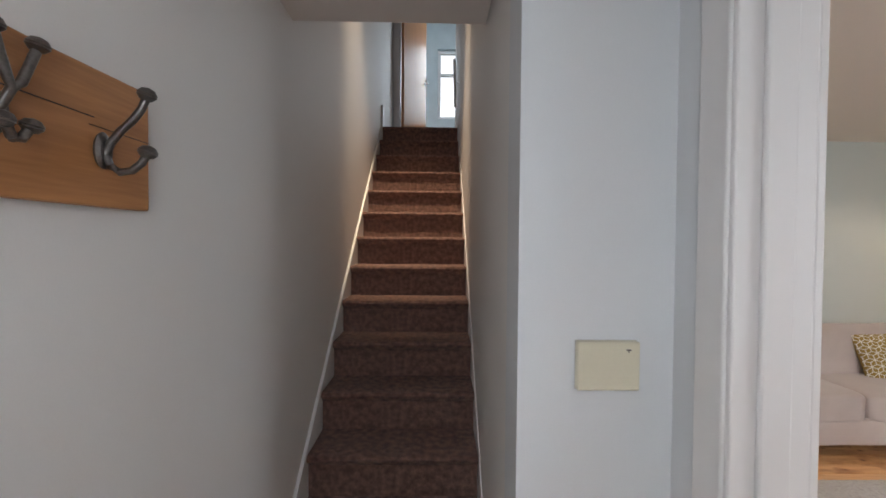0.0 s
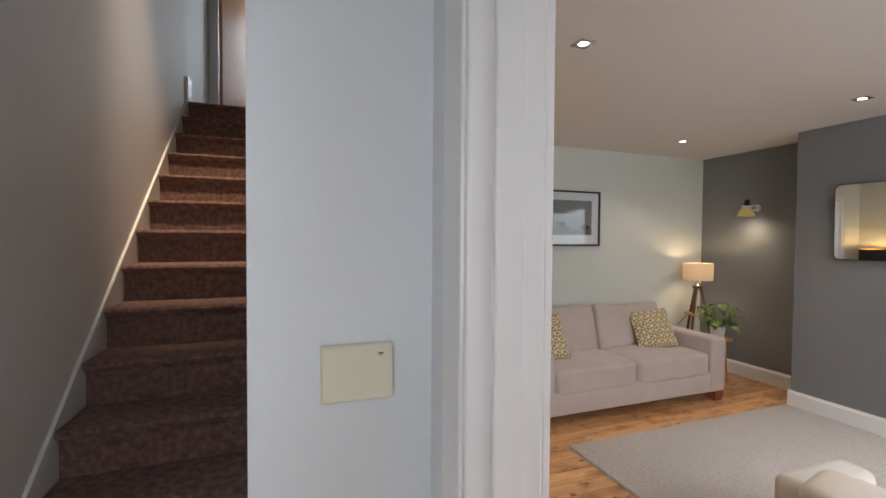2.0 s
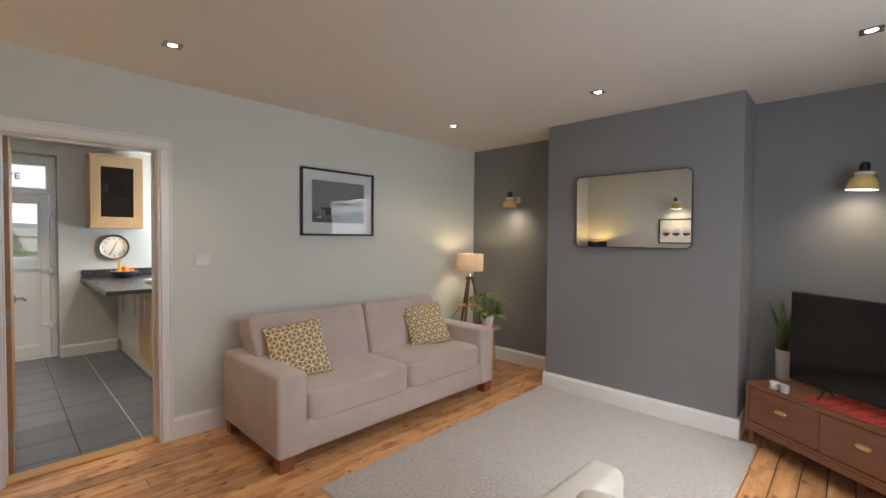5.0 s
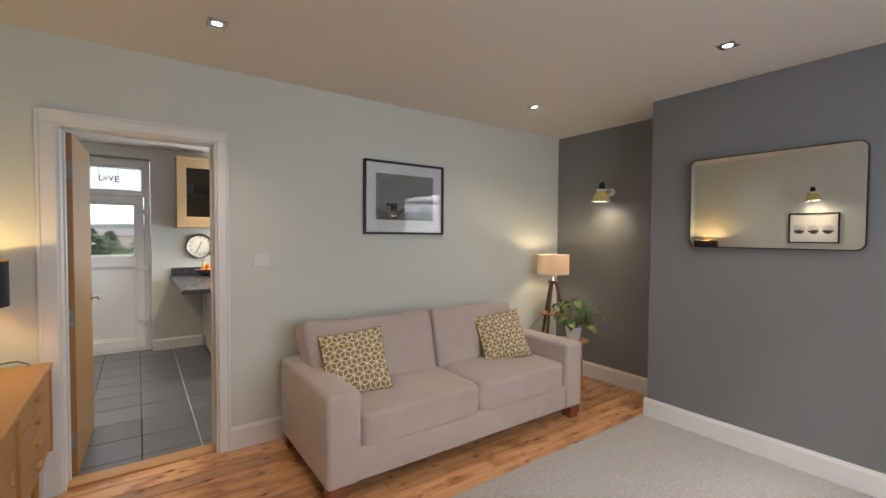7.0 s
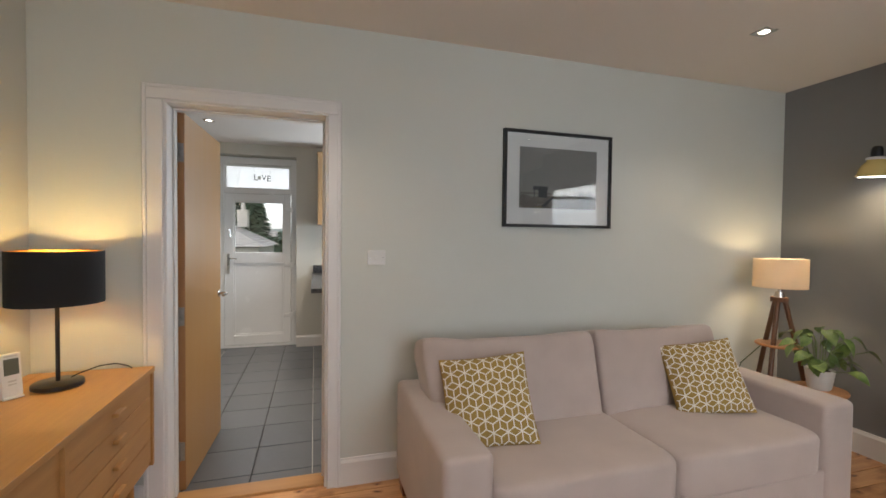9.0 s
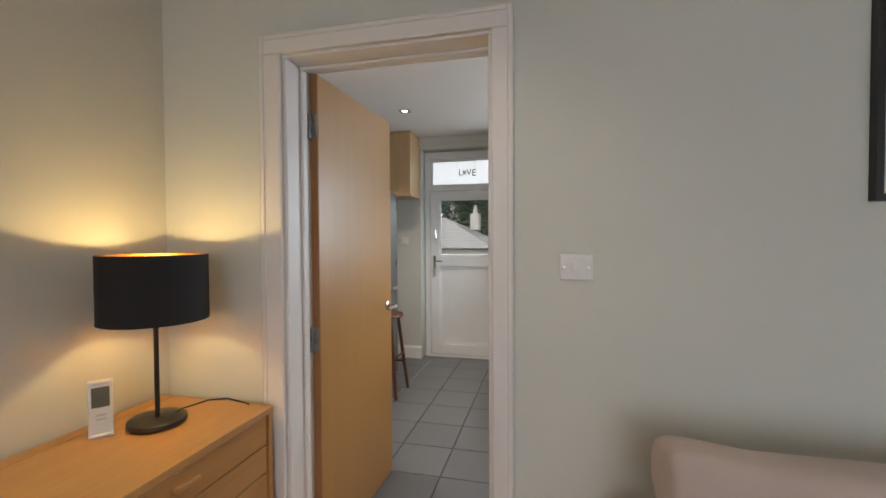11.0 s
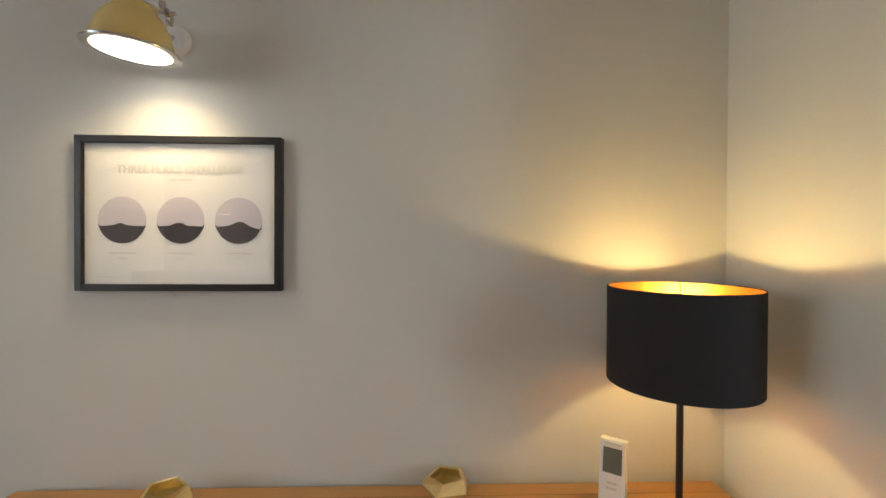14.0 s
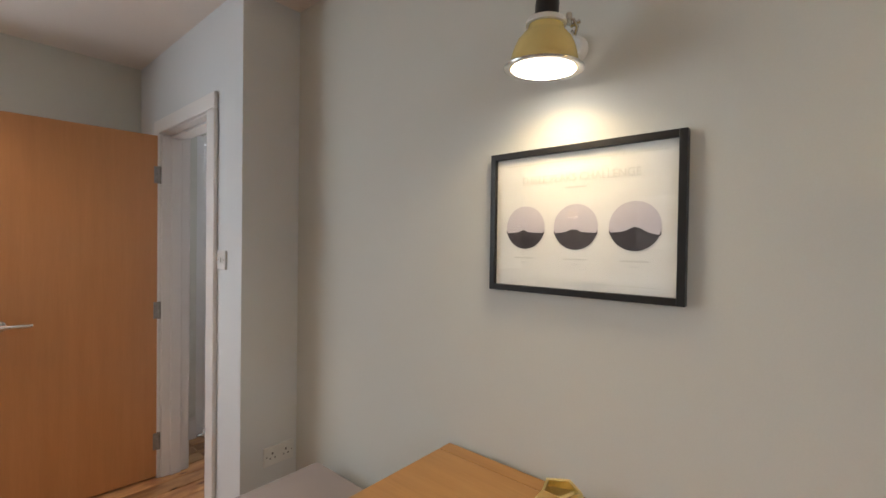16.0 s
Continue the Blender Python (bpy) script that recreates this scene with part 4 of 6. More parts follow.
st = thing("bar_stool", (0.76, 6.15, 0), "dark red-brown wooden bar stool", "stool")
part("seat", move(lathe([(0, 0), (0.15, 0), (0.165, 0.012), (0.16, 0.03), (0, 0.024)], 30), pose(0, 0, 0.66)), M_RUST, st, smooth=True)
for sx, sy in ((1, 1), (1, -1), (-1, 1), (-1, -1)):
    part("leg", tube([(0.09 * sx, 0.09 * sy, 0.66), (0.155 * sx, 0.155 * sy, 0.0)], 0.015, 10), M_RUST, st, smooth=True)
part("stretcher", join(tube([(0.13, 0.13, 0.25), (-0.13, 0.13, 0.25)], 0.009, 8), tube([(0.13, -0.13, 0.25), (-0.13, -0.13, 0.25)], 0.009, 8), tube([(0.128, 0.13, 0.33), (0.128, -0.13, 0.33)], 0.009, 8), tube([(-0.128, 0.13, 0.33), (-0.128, -0.13, 0.33)], 0.009, 8)), M_RUST, st, smooth=True)
fr = thing("fridge_freezer", (0.06, 6.05, 0), "tall dark silver fridge freezer", "fridge")
part("body", boxes((0, 0, 0.02, 0.595, 0.60, 1.78), bevel=0.01), M_STEEL_DK, fr)
part("door", boxes((0.60, 0.004, 0.87, 0.645, 0.596, 1.775), bevel=0.008), M_STEEL_DK, fr)
part("door", boxes((0.60, 0.004, 0.04, 0.645, 0.596, 0.84), bevel=0.008), M_STEEL_DK, fr)


def wall_plate(place, turn, label, category, sockets=0, group="wall plates", w=0.086, h=0.086):
    """A white moulded wall plate with a rocker and two screws, its face towards -y before it is turned."""
    s = thing("light_switch" if not sockets else "power_socket", place, label, category, group, turn)
    part("plate", boxes((-w / 2, -0.009, -h / 2, w / 2, 0, h / 2), bevel=0.003), M_PLASTIC, s)
    if sockets:
        for k in range(sockets):
            cx = (k - (sockets - 1) / 2) * 0.065
            part("socket_holes", boxes((cx - 0.003, -0.0096, 0.006, cx + 0.003, -0.0088, 0.016), (cx - 0.014, -0.0096, -0.012, cx - 0.008, -0.0088, -0.007), (cx + 0.008, -0.0096, -0.012, cx + 0.014, -0.0088, -0.007)), M_BLACK, s)
    else:
        part("rocker_surround", boxes((-0.018, -0.0105, -0.016, 0.018, -0.0088, 0.016), bevel=0.0008), M_PLASTIC, s)
        part("rocker", boxes((-0.012, -0.015, -0.012, 0.004, -0.0095, 0.012), bevel=0.002), M_PLASTIC, s)
    for sx in (-1, 1):
        part("screw", move(lathe([(0, 0), (0.0032, 0), (0.0032, 0.0008), (0, 0.0008)], 12), pose(sx * (w / 2 - 0.013), -0.009, 0, 90)), M_CHROME, s, "steel screw")
    return s


wall_plate((2.21, NY, 1.243), 0, "white single light switch on the pale wall", "light switch", w=0.098, h=0.080)
wall_plate((0.582, KY, 1.31), 0, "white light switch on the kitchen wall", "light switch")
wall_plate((LX, 1.05, 1.30), 90, "white light switch beside the door casing", "light switch")
wall_plate((0.755, 1.235, 0.415), 180, "white double power socket low on the short wall", "socket", 2, w=0.146)

# ---- ceiling fittings ----


def downlight(x, y, z=CEIL, power=9.0, turn=0.0):
    d = thing("downlight", (x, y, z), "square satin steel recessed downlight in the ceiling", "ceiling light", "recessed downlights", turn)
    s, r = 0.045, 0.029
    bm = bmesh.new()
    n = 32
    outer, inner, deep = [], [], []
    for i in range(n):
        a = 2 * math.pi * (i + 0.5) / n
        c, q = math.cos(a), math.sin(a)
        k = s / max(abs(c), abs(q))
        outer.append(bm.verts.new((k * c, k * q, -0.004)))
        inner.append(bm.verts.new((r * c, r * q, -0.004)))
        deep.append(bm.verts.new((r * 0.86 * c, r * 0.86 * q, -0.0005)))
    for i in range(n):
        j = (i + 1) % n
        bm.faces.new((outer[i], outer[j], inner[j], inner[i]))
        bm.faces.new((inner[i], inner[j], deep[j], deep[i]))
    part("bezel", join(bm, boxes((-s, -s, -0.0035, -r * 0.8, s, 0), (r * 0.8, -s, -0.0035, s, s, 0))), M_CHROME, d, "satin steel bezel")
    part("lens", move(lathe([(0, 0), (r * 0.84, 0), (r * 0.84, 0.0012), (0, 0.0012)], 24), pose(0, 0, -0.0022)), M_DOWN, d, "bright lamp face")
    lamp("downlight_beam", "SPOT", (x, y, z - 0.012), power, SPOTC, 0.025, aim=(x, y + 0.0001, 0), spot=110, blend=0.9)
    return d


for x, y in ((1.87, 3.43), (4.16, 3.43), (4.165, 2.04), (1.887, 2.04), (4.20, 0.66), (1.89, 0.66)):
    downlight(x, y)
for x, y in ((0.925, 6.25), (0.925, 4.99), (2.3, 6.25), (2.3, 4.99)):
    downlight(x, y, KC, 28.0)
al = thing("smoke_alarm", (0.90, 3.85, CEIL), "round white smoke alarm on the ceiling", "smoke alarm")
part("body", lathe([(0, -0.035), (0.03, -0.035), (0.048, -0.028), (0.052, 0), (0, 0)], 30), M_PLASTIC, al, smooth=True)


# ---- wall sconces ----


def sconce(place, turn, power=0.52):
    """A yellow enamel dome on an articulated chrome arm; faces -y from the wall before it is turned."""
    s = thing("wall_sconce", place, "lit wall sconce with a pale yellow enamel shade", "wall light", "yellow wall sconces", turn)
    part("wall_rose", move(lathe([(0, 0.022), (0.028, 0.022), (0.036, 0.014), (0.038, 0), (0, 0)], 28), pose(0, 0, 0.05, 90)), M_PLASTIC, s, "white round wall rose", True)
    part("arm", join(tube([(0, -0.02, 0.05), (0.0, -0.06, 0.046), (0.0, -0.10, 0.044), (0.0, -0.118, 0.044)], 0.007, 10), move(lathe([(0, -0.01), (0.012, -0.01), (0.012, 0.01), (0, 0.01)], 14), pose(0, -0.095, 0.04, 0, 90, 0))), M_CHROME, s, "grey metal elbow arm", True)
    t = pose(-0.005, -0.16, 0.0, 2, 4, 0)
    prof = [(0, 0.0546), (0.041, 0.0546), (0.043, 0.0448), (0.052, 0.035), (0.064, 0.021), (0.072, 0.0042), (0.0775, -0.0154), (0.082, -0.0336), (0.093, -0.042), (0.093, -0.045), (0.08, -0.0371), (0.0745, -0.0154), (0.069, 0.0028), (0.06, 0.0182), (0.048, 0.0308), (0, 0.0378)]
    part("shade", move(lathe(prof, 48), t), M_YELLOW, s, "pale yellow enamel shade", True)
    part("shade_rim", move(lathe([(0.079, -0.0465), (0.0945, -0.0475), (0.096, -0.044), (0.093, -0.0415), (0.0935, -0.0455), (0.079, -0.0445), (0.079, -0.0465)], 48), t), M_CHROME, s, "pale grey rolled rim", True)
    part("collar", move(lathe([(0, 0.071), (0.034, 0.071), (0.045, 0.068), (0.048, 0.063), (0.048, 0.0555), (0, 0.0555)], 30), t), M_PLASTIC, s, "pale collar", True)
    part("cap", move(lathe([(0, 0.135), (0.016, 0.134), (0.024, 0.126), (0.028, 0.105), (0.028, 0.0715), (0, 0.0715)], 28), t), M_BLACK, s, "black ribbed cap", True)
    part("wing_nut", join(tube([(0.040, -0.15, 0.062), (0.058, -0.140, 0.060), (0.062, -0.128, 0.046), (0.052, -0.115, 0.036), (0.044, -0.120, 0.046)], 0.004, 8), tube([(0.048, -0.142, 0.076), (0.048, -0.142, 0.050)], 0.007, 8), tube([(0.046, -0.13, 0.052), (0.070, -0.13, 0.056)], 0.005, 8)), M_CHROME, s, "small metal wing nut", True)
    part("diffuser", move(lathe([(0, -0.0475), (0.0765, -0.0475), (0.0755, -0.0445), (0, -0.040)], 40), t), M_SPOTLENS, s, "glowing lamp face", True)
    w = s.matrix_world @ t
    beam = lamp("sconce_beam", "AREA", tuple(w @ Vector((0, 0, -0.052))), power, (1.0, 0.78, 0.46), 0.13, aim=tuple(w @ Vector((0, 0.0, -1.0))))
    beam.data.shape, beam.data.spread = "DISK", radians(140)
    return s


sconce((WX, 2.588, 1.858), 90)
sconce((EX, 3.43, 1.795), -90)
sconce((EX, 0.66, 1.80), -90)

# ---- pictures and mirror ----


def picture(name, place, turn, w, h, fw, fd, mount, label, art):
    """A framed print, its face towards -y; place is the middle of its back."""
    p = thing(name, place, label, "picture", "framed pictures", turn)
    part("frame", boxes((-w / 2, -fd, -h / 2, -w / 2 + fw, 0, h / 2), (w / 2 - fw, -fd, -h / 2, w / 2, 0, h / 2), (-w / 2 + fw, -fd, -h / 2, w / 2 - fw, 0, -h / 2 + fw), (-w / 2 + fw, -fd, h / 2 - fw, w / 2 - fw, 0, h / 2), bevel=0.0015), M_FRAME, p, "black wooden frame")
    part("mount", boxes((-w / 2 + fw, -fd * 0.45, -h / 2 + fw, w / 2 - fw, -0.001, h / 2 - fw)), M_PAPER, p, "off-white mount card")
    art(p, w, h, fw, -fd * 0.45 - 0.0008)
    g = part("glazing", boxes((-w / 2 + fw, -fd * 0.8, -h / 2 + fw, w / 2 - fw, -fd * 0.8 + 0.002, h / 2 - fw)), M_PICGLASS, p, "clear picture glass")
    g.visible_shadow = False
    return p


M_PHOTO = material("misty_grey_sky_print", (0.22, 0.21, 0.19), (0.19, 0.18, 0.165), 0.7, 3, 100, 0)
M_PHOTO2 = material("grey_moor_print", (0.17, 0.145, 0.12), (0.08, 0.07, 0.06), 0.7, 14, 200, 0)
M_PHOTO3 = material("dark_hut_print", (0.035, 0.035, 0.035), rough=0.7)


def moor_art(p, w, h, fw, y):
    x0, x1, z0, z1 = -w * 0.36, w * 0.36, -h * 0.30, h * 0.33
    part("printed_sky", boxes((x0, y - 0.0006, z0, x1, y, z1)), M_PHOTO, p)
    bm = bmesh.new()
    n = 40
    lo = [bm.verts.new((x0 + (x1 - x0) * k / n, y - 0.0012, z0)) for k in range(n + 1)]
    hi = [bm.verts.new((x0 + (x1 - x0) * k / n, y - 0.0012, z0 + (z1 - z0) * (0.20 + 0.04 * noise.noise(Vector((k * 0.21, 0, 0)))))) for k in range(n + 1)]
    for k in range(n):
        bm.faces.new((lo[k], lo[k + 1], hi[k + 1], hi[k]))
    part("printed_moor", bm, M_PHOTO2, p)
    hz = z0 + (z1 - z0) * 0.22
    part("printed_far_line", boxes((x0, y - 0.0010, hz + 0.004, x1, y - 0.0007, hz + 0.012)), M_PHOTO2, p)
    part("printed_hut", boxes((-0.172, y - 0.0020, hz - 0.016, -0.166, y - 0.0014, hz + 0.044), (-0.142, y - 0.0020, hz - 0.016, -0.086, y - 0.0014, hz + 0.030), (-0.090, y - 0.0020, hz - 0.014, -0.082, y - 0.0014, hz + 0.044), (-0.178, y - 0.0021, hz + 0.030, -0.078, y - 0.0014, hz + 0.052)), M_PHOTO3, p)
    part("printed_track", move(prism([(-0.13, z0 + 0.004), (-0.10, z0 + 0.004), (-0.01, hz + 0.006), (-0.03, hz + 0.006)], 0, 0.0006), pose(0, y - 0.0013, 0, 90)), M_PHOTO3, p)
    for a, c0, q in ((0.138, 0.182, 0.030), (0.196, 0.240, 0.026)):
        bm = prism([(a, hz - 0.016), (c0, hz - 0.018), (c0 + 0.001, hz + q * 0.6), (c0 - 0.010, hz + q), (a + 0.008, hz + q), (a - 0.002, hz + q * 0.55)], 0, 0.0006)
        part("printed_hut", move(bm, pose(0, y - 0.0014, 0, 90)), M_PHOTO3, p)
    part("printed_speck", boxes((-0.118, y - 0.002, hz + 0.010, -0.108, y - 0.0014, hz + 0.016)), M_PHOTO3, p)


picture("framed_photograph", (3.332, NY, 1.718), 0, 0.750, 0.583, 0.018, 0.03, 0.1, "black-framed misty landscape photograph above the sofa", moor_art)

M_DISC = material("lilac_grey_disc_print", (0.42, 0.38, 0.43), (0.52, 0.47, 0.49), 0.7, 4, 80, 0)
M_PEAK = material("dark_peak_print", (0.03, 0.022, 0.026), rough=0.7)
M_FAINT = material("faint_grey_ink", (0.56, 0.54, 0.51), rough=0.8)
M_KEYLINE = material("thin_grey_ink_line", (0.60, 0.58, 0.52), rough=0.8)


def peaks_art(p, w, h, fw, y):
    for z in (h * 0.40, -h * 0.41):
        part("printed_line", boxes((-w * 0.41, y - 0.0004, z - 0.0008, w * 0.41, y, z + 0.0008)), M_KEYLINE, p)
    letters(p, "THREE PEAKS CHALLENGE", 0.030, 0, h * 0.285, M_FAINT, "printed_title", y=y, squash=0.92)
    part("printed_text", boxes((-0.03, y - 0.0004, h * 0.215, 0.03, y, h * 0.225)), M_FAINT, p)
    for k in range(3):
        cx, cz, r = (k - 1) * 0.149, -0.017, 0.061
        part("printed_disc", move(lathe([(0, 0), (r, 0), (r, 0.0004), (0, 0.0004)], 48), pose(cx, y, cz, 90)), M_DISC, p)
        bm = bmesh.new()
        n = 28
        a0 = math.asin(0.22)
        top, bot = [], []
        for i in range(n + 1):
            u = -1 + 2 * i / n
            x = u * r * 0.985
            rim = -math.sqrt(max(0, (r * 0.995) ** 2 - x * x))
            bump = (0.006 * math.exp(-((u + 0.1) / 0.2) ** 2), 0.007 * math.exp(-((u + 0.15) / 0.22) ** 2) + 0.004 * math.exp(-((u - 0.1) / 0.1) ** 2), 0.011 * math.exp(-((u - 0.05) / 0.35) ** 2) - 0.01 * max(0, u - 0.3))[k]
            t = -0.013 + bump - 0.003 * abs(u)
            top.append(bm.verts.new((cx + x, y - 0.0009, cz + max(t, rim + 0.0001))))
            bot.append(bm.verts.new((cx + x, y - 0.0009, cz + min(rim, t - 0.0001))))
        for i in range(n):
            bm.faces.new((bot[i], bot[i + 1], top[i + 1], top[i]))
        part("printed_peak", bm, M_PEAK, p)
        part("printed_text", boxes((cx - 0.034, y - 0.0004, cz - 0.088, cx + 0.034, y, cz - 0.084), (cx - 0.012, y - 0.0004, cz - 0.101, cx + 0.012, y, cz - 0.098)), M_FAINT, p)


picture("framed_print", (WX, 2.604, 1.455), 90, 0.525, 0.402, 0.018, 0.024, 0.02, "black-framed print of three round peaks above the sideboard", peaks_art)

mi = thing("wall_mirror", (4.785, 2.045, 1.655), "wide round-cornered mirror on the grey chimney breast", "mirror")
mi.matrix_world = pose(4.783, 2.028, 1.655, 0.7, 0, -88.75)


def rounded(w, h, r, n=8):
    pts = []
    for cx, cz, a0 in ((w / 2 - r, h / 2 - r, 0), (-w / 2 + r, h / 2 - r, 90), (-w / 2 + r, -h / 2 + r, 180), (w / 2 - r, -h / 2 + r, 270)):
        pts += [(cx + r * math.cos(radians(a0 + 90 * k / n)), cz + r * math.sin(radians(a0 + 90 * k / n))) for k in range(n + 1)]
    return pts


part("backing", move(prism(rounded(0.915, 0.612, 0.045), 0, 0.016), pose(0, 0, 0, 90)), M_FRAME, mi, "thin dark rim", True)
part("mirror_glass", move(prism(rounded(0.903, 0.600, 0.040), 0.0165, 0.0185), pose(0, 0, 0, 90)), M_MIRROR, mi, "silvered glass")

# ---- sofa ----
sofa = thing("sofa", (3.35, 3.53, 0), "two-seater mushroom-grey fabric sofa with square arms on mahogany feet", "sofa")
SW, SD = 2.08, 0.88
Y0 = -0.43


def stuffed(x0, y0, z0, x1, y1, z1, r=0.035):
    bm = boxes((x0, y0, z0, x1, y1, z1))
    bmesh.ops.bevel(bm, geom=bm.edges[:], offset=r, segments=4, profile=0.5, affect="EDGES")
    return bm


def back_block(s):
    """A back cushion that spreads a little over the arm above its shoulder."""
    bm = soft_block(0.90, 0.52, 0.24, 0.19, 0.30, 64, 28)
    for v in bm.verts:
        up = min(1.0, max(0.0, (v.co.y - 0.03) / 0.08))
        v.co.x += (0.055 if s < 0 else -0.02) * up * max(0.0, s * v.co.x / 0.45) * s
        top = min(1.0, max(0.0, (v.co.y - 0.05) / 0.18))
        v.co.y += top * (0.034 * (abs(v.co.x) / 0.45) ** 3 - 0.028)
    return bm


part("base", stuffed(-SW / 2 + 0.18, Y0 + 0.012, 0.09, SW / 2 - 0.18, Y0 + SD - 0.02, 0.275, 0.012), M_SOFA, sofa, smooth=True)
part("arm", stuffed(-SW / 2, Y0, 0.085, -SW / 2 + 0.195, Y0 + SD, 0.59, 0.03), M_SOFA, sofa, smooth=True)
part("arm", stuffed(SW / 2 - 0.195, Y0, 0.085, SW / 2, Y0 + SD, 0.592, 0.03), M_SOFA, sofa, smooth=True)
part("back_frame", stuffed(-SW / 2 + 0.19, Y0 + SD - 0.16, 0.2, SW / 2 - 0.19, Y0 + SD, 0.66, 0.03), M_SOFA, sofa, smooth=True)
for s in (-1, 1):
    part("seat_cushion", move(soft_block(0.852, 0.66, 0.205, 0.19, 0.20, 72, 32), pose(s * 0.425 + (0.008 if s < 0 else 0.004), Y0 + 0.328, 0.352)), M_SOFA, sofa, "plump box seat cushion", True)
    part("back_cushion", move(back_block(s), pose(s * 0.44 - 0.03, Y0 + SD - 0.25, 0.60, 76, 0, 0) @ Matrix.Diagonal((1.0 if s < 0 else 0.93, 1, 1, 1))), M_SOFA, sofa, "plump back cushion", True)
for sx in (-1, 1):
    for sy in (0, 1):
        bx = sx * (SW / 2 - 0.07)
        by = Y0 + 0.055 + sy * (SD - 0.11)
        part("foot", join(prism([(bx - 0.055, by - 0.045), (bx + 0.055, by - 0.045), (bx + 0.055, by + 0.045), (bx - 0.055, by + 0.045)], 0.03, 0.088, 0.003), prism([(bx - 0.05, by - 0.04), (bx + 0.04, by - 0.04), (bx + 0.04, by + 0.04), (bx - 0.05, by + 0.04)], 0, 0.03)), M_FOOT, sofa, "dark red wood block foot")


def scatter_cushion(place, rx, ry, rz, size=0.42, label=""):
    """A square cushion with pointed corners and a printed lattice of cubes on its front."""
    c = new("scatter_cushion")
    c.matrix_world = pose(*place) @ Euler([radians(a) for a in (rx, ry, rz)], "XYZ").to_matrix().to_4x4()
    tagged(c, label, "cushion", "scatter cushions")

    def z(u, v):
        return 0.075 * ((1 - abs(u) ** 2.6) ** 0.62) * ((1 - abs(v) ** 2.6) ** 0.62) + 0.004

    def at(u, v, lift=0.0):
        pu = size / 2 * u * (1 - 0.05 * (1 - v * v))
        pv = size / 2 * v * (1 - 0.05 * (1 - u * u))
        return Vector((pu, pv, z(u, v) + lift))

    n = 26
    bm = bmesh.new()
    grid = []
    for s in (1, -1):
        g = [[bm.verts.new(at(-1 + 2 * i / n, -1 + 2 * j / n) * Vector((1, 1, s))) for i in range(n + 1)] for j in range(n + 1)]
        for j in range(n):
            for i in range(n):
                q = (g[j][i], g[j][i + 1], g[j + 1][i + 1], g[j + 1][i])
                bm.faces.new(q if s > 0 else q[::-1])
        grid.append(g)
    ring = [(0, i) for i in range(n)] + [(j, n) for j in range(n)] + [(n, n - i) for i in range(n)] + [(n - j, 0) for j in range(n)]
    for a, b in zip(ring, ring[1:] + ring[:1]):
        bm.faces.new((grid[0][a[0]][a[1]], grid[1][a[0]][a[1]], grid[1][b[0]][b[1]], grid[0][b[0]][b[1]]))
    part("cover", bm, M_MUSTARD, c, "", True)
    # cube lattice in the plane, unit rhombus side L
    L, wd = 0.18, 0.027
    bm = bmesh.new()

    def strip(p, q):
        d = Vector((q[0] - p[0], q[1] - p[1]))
        if d.length < 1e-6:
            return
        nn = Vector((-d.y, d.x)).normalized() * wd / 2
        k = 4
        prev = None
        for i in range(k + 1):
            m = Vector(p) + d * i / k
            a, b = m + nn, m - nn
            if max(abs(a.x), abs(a.y), abs(b.x), abs(b.y)) > 0.985:
                prev = None
                continue
            cur = (bm.verts.new(at(a.x, a.y, 0.0012)), bm.verts.new(at(b.x, b.y, 0.0012)))
            if prev:
                bm.faces.new((prev[0], prev[1], cur[1], cur[0]))
            prev = cur

    hs = L * math.sqrt(3)
    for r in range(-5, 6):
        for q in range(-5, 6):
            cx, cy = hs * (q + 0.5 * (r % 2)), 1.5 * L * r
            if abs(cx) > 1.3 or abs(cy) > 1.3:
                continue
            hexa = [(cx + L * math.cos(radians(30 + 60 * k)), cy + L * math.sin(radians(30 + 60 * k))) for k in range(6)]
            for k in range(3):
                strip(hexa[k], hexa[(k + 1) % 6])
            for k in (0, 2, 4):
                strip((cx, cy), hexa[k])
    bmesh.ops.recalc_face_normals(bm, faces=bm.faces)
    part("lattice_print", bm, M_PRINT, c, "off-white cube lattice print", kind="stuff")
    return c


scatter_cushion((2.635, 3.49, 0.622), 62, -6, -14, 0.405, "mustard cube-patterned scatter cushion leaning beside the sofa arm")
scatter_cushion((3.885, 3.49, 0.622), 62, -8, -20, 0.39, "mustard cube-patterned scatter cushion against the sofa back")

# ---- corner: tripod lamp, side table, pot plant ----
tl = thing("tripod_lamp", (4.86, 3.80, 0), "wooden tripod table lamp with a cream drum shade, lit", "lamp")
part("shade", move(lathe([(0.150, 0), (0.150, 0.19), (0.1475, 0.19), (0.1475, 0), (0.150, 0)], 48), pose(0, 0, 1.05)), M_LINEN, tl, "cream linen drum shade", True)
part("neck", join(tube([(0, 0, 0.99), (0, 0, 1.12)], 0.012, 12), move(lathe([(0, 0), (0.03, 0), (0.024, 0.035), (0, 0.035)], 20), pose(0, 0, 0.985))), M_CHROME, tl, "steel lamp neck", True)
part("hub", move(lathe([(0, 0), (0.05, 0), (0.05, 0.03), (0, 0.03)], 20), pose(0, 0, 0.955)), M_WALNUT, tl, smooth=True)
part("bulb", move(lathe([(0, 0.0), (0.012, 0.0), (0.03, 0.04), (0.03, 0.06), (0.018, 0.08), (0, 0.085)], 20), pose(0, 0, 1.12)), M_BULB, tl, "glowing bulb", True).visible_shadow = False
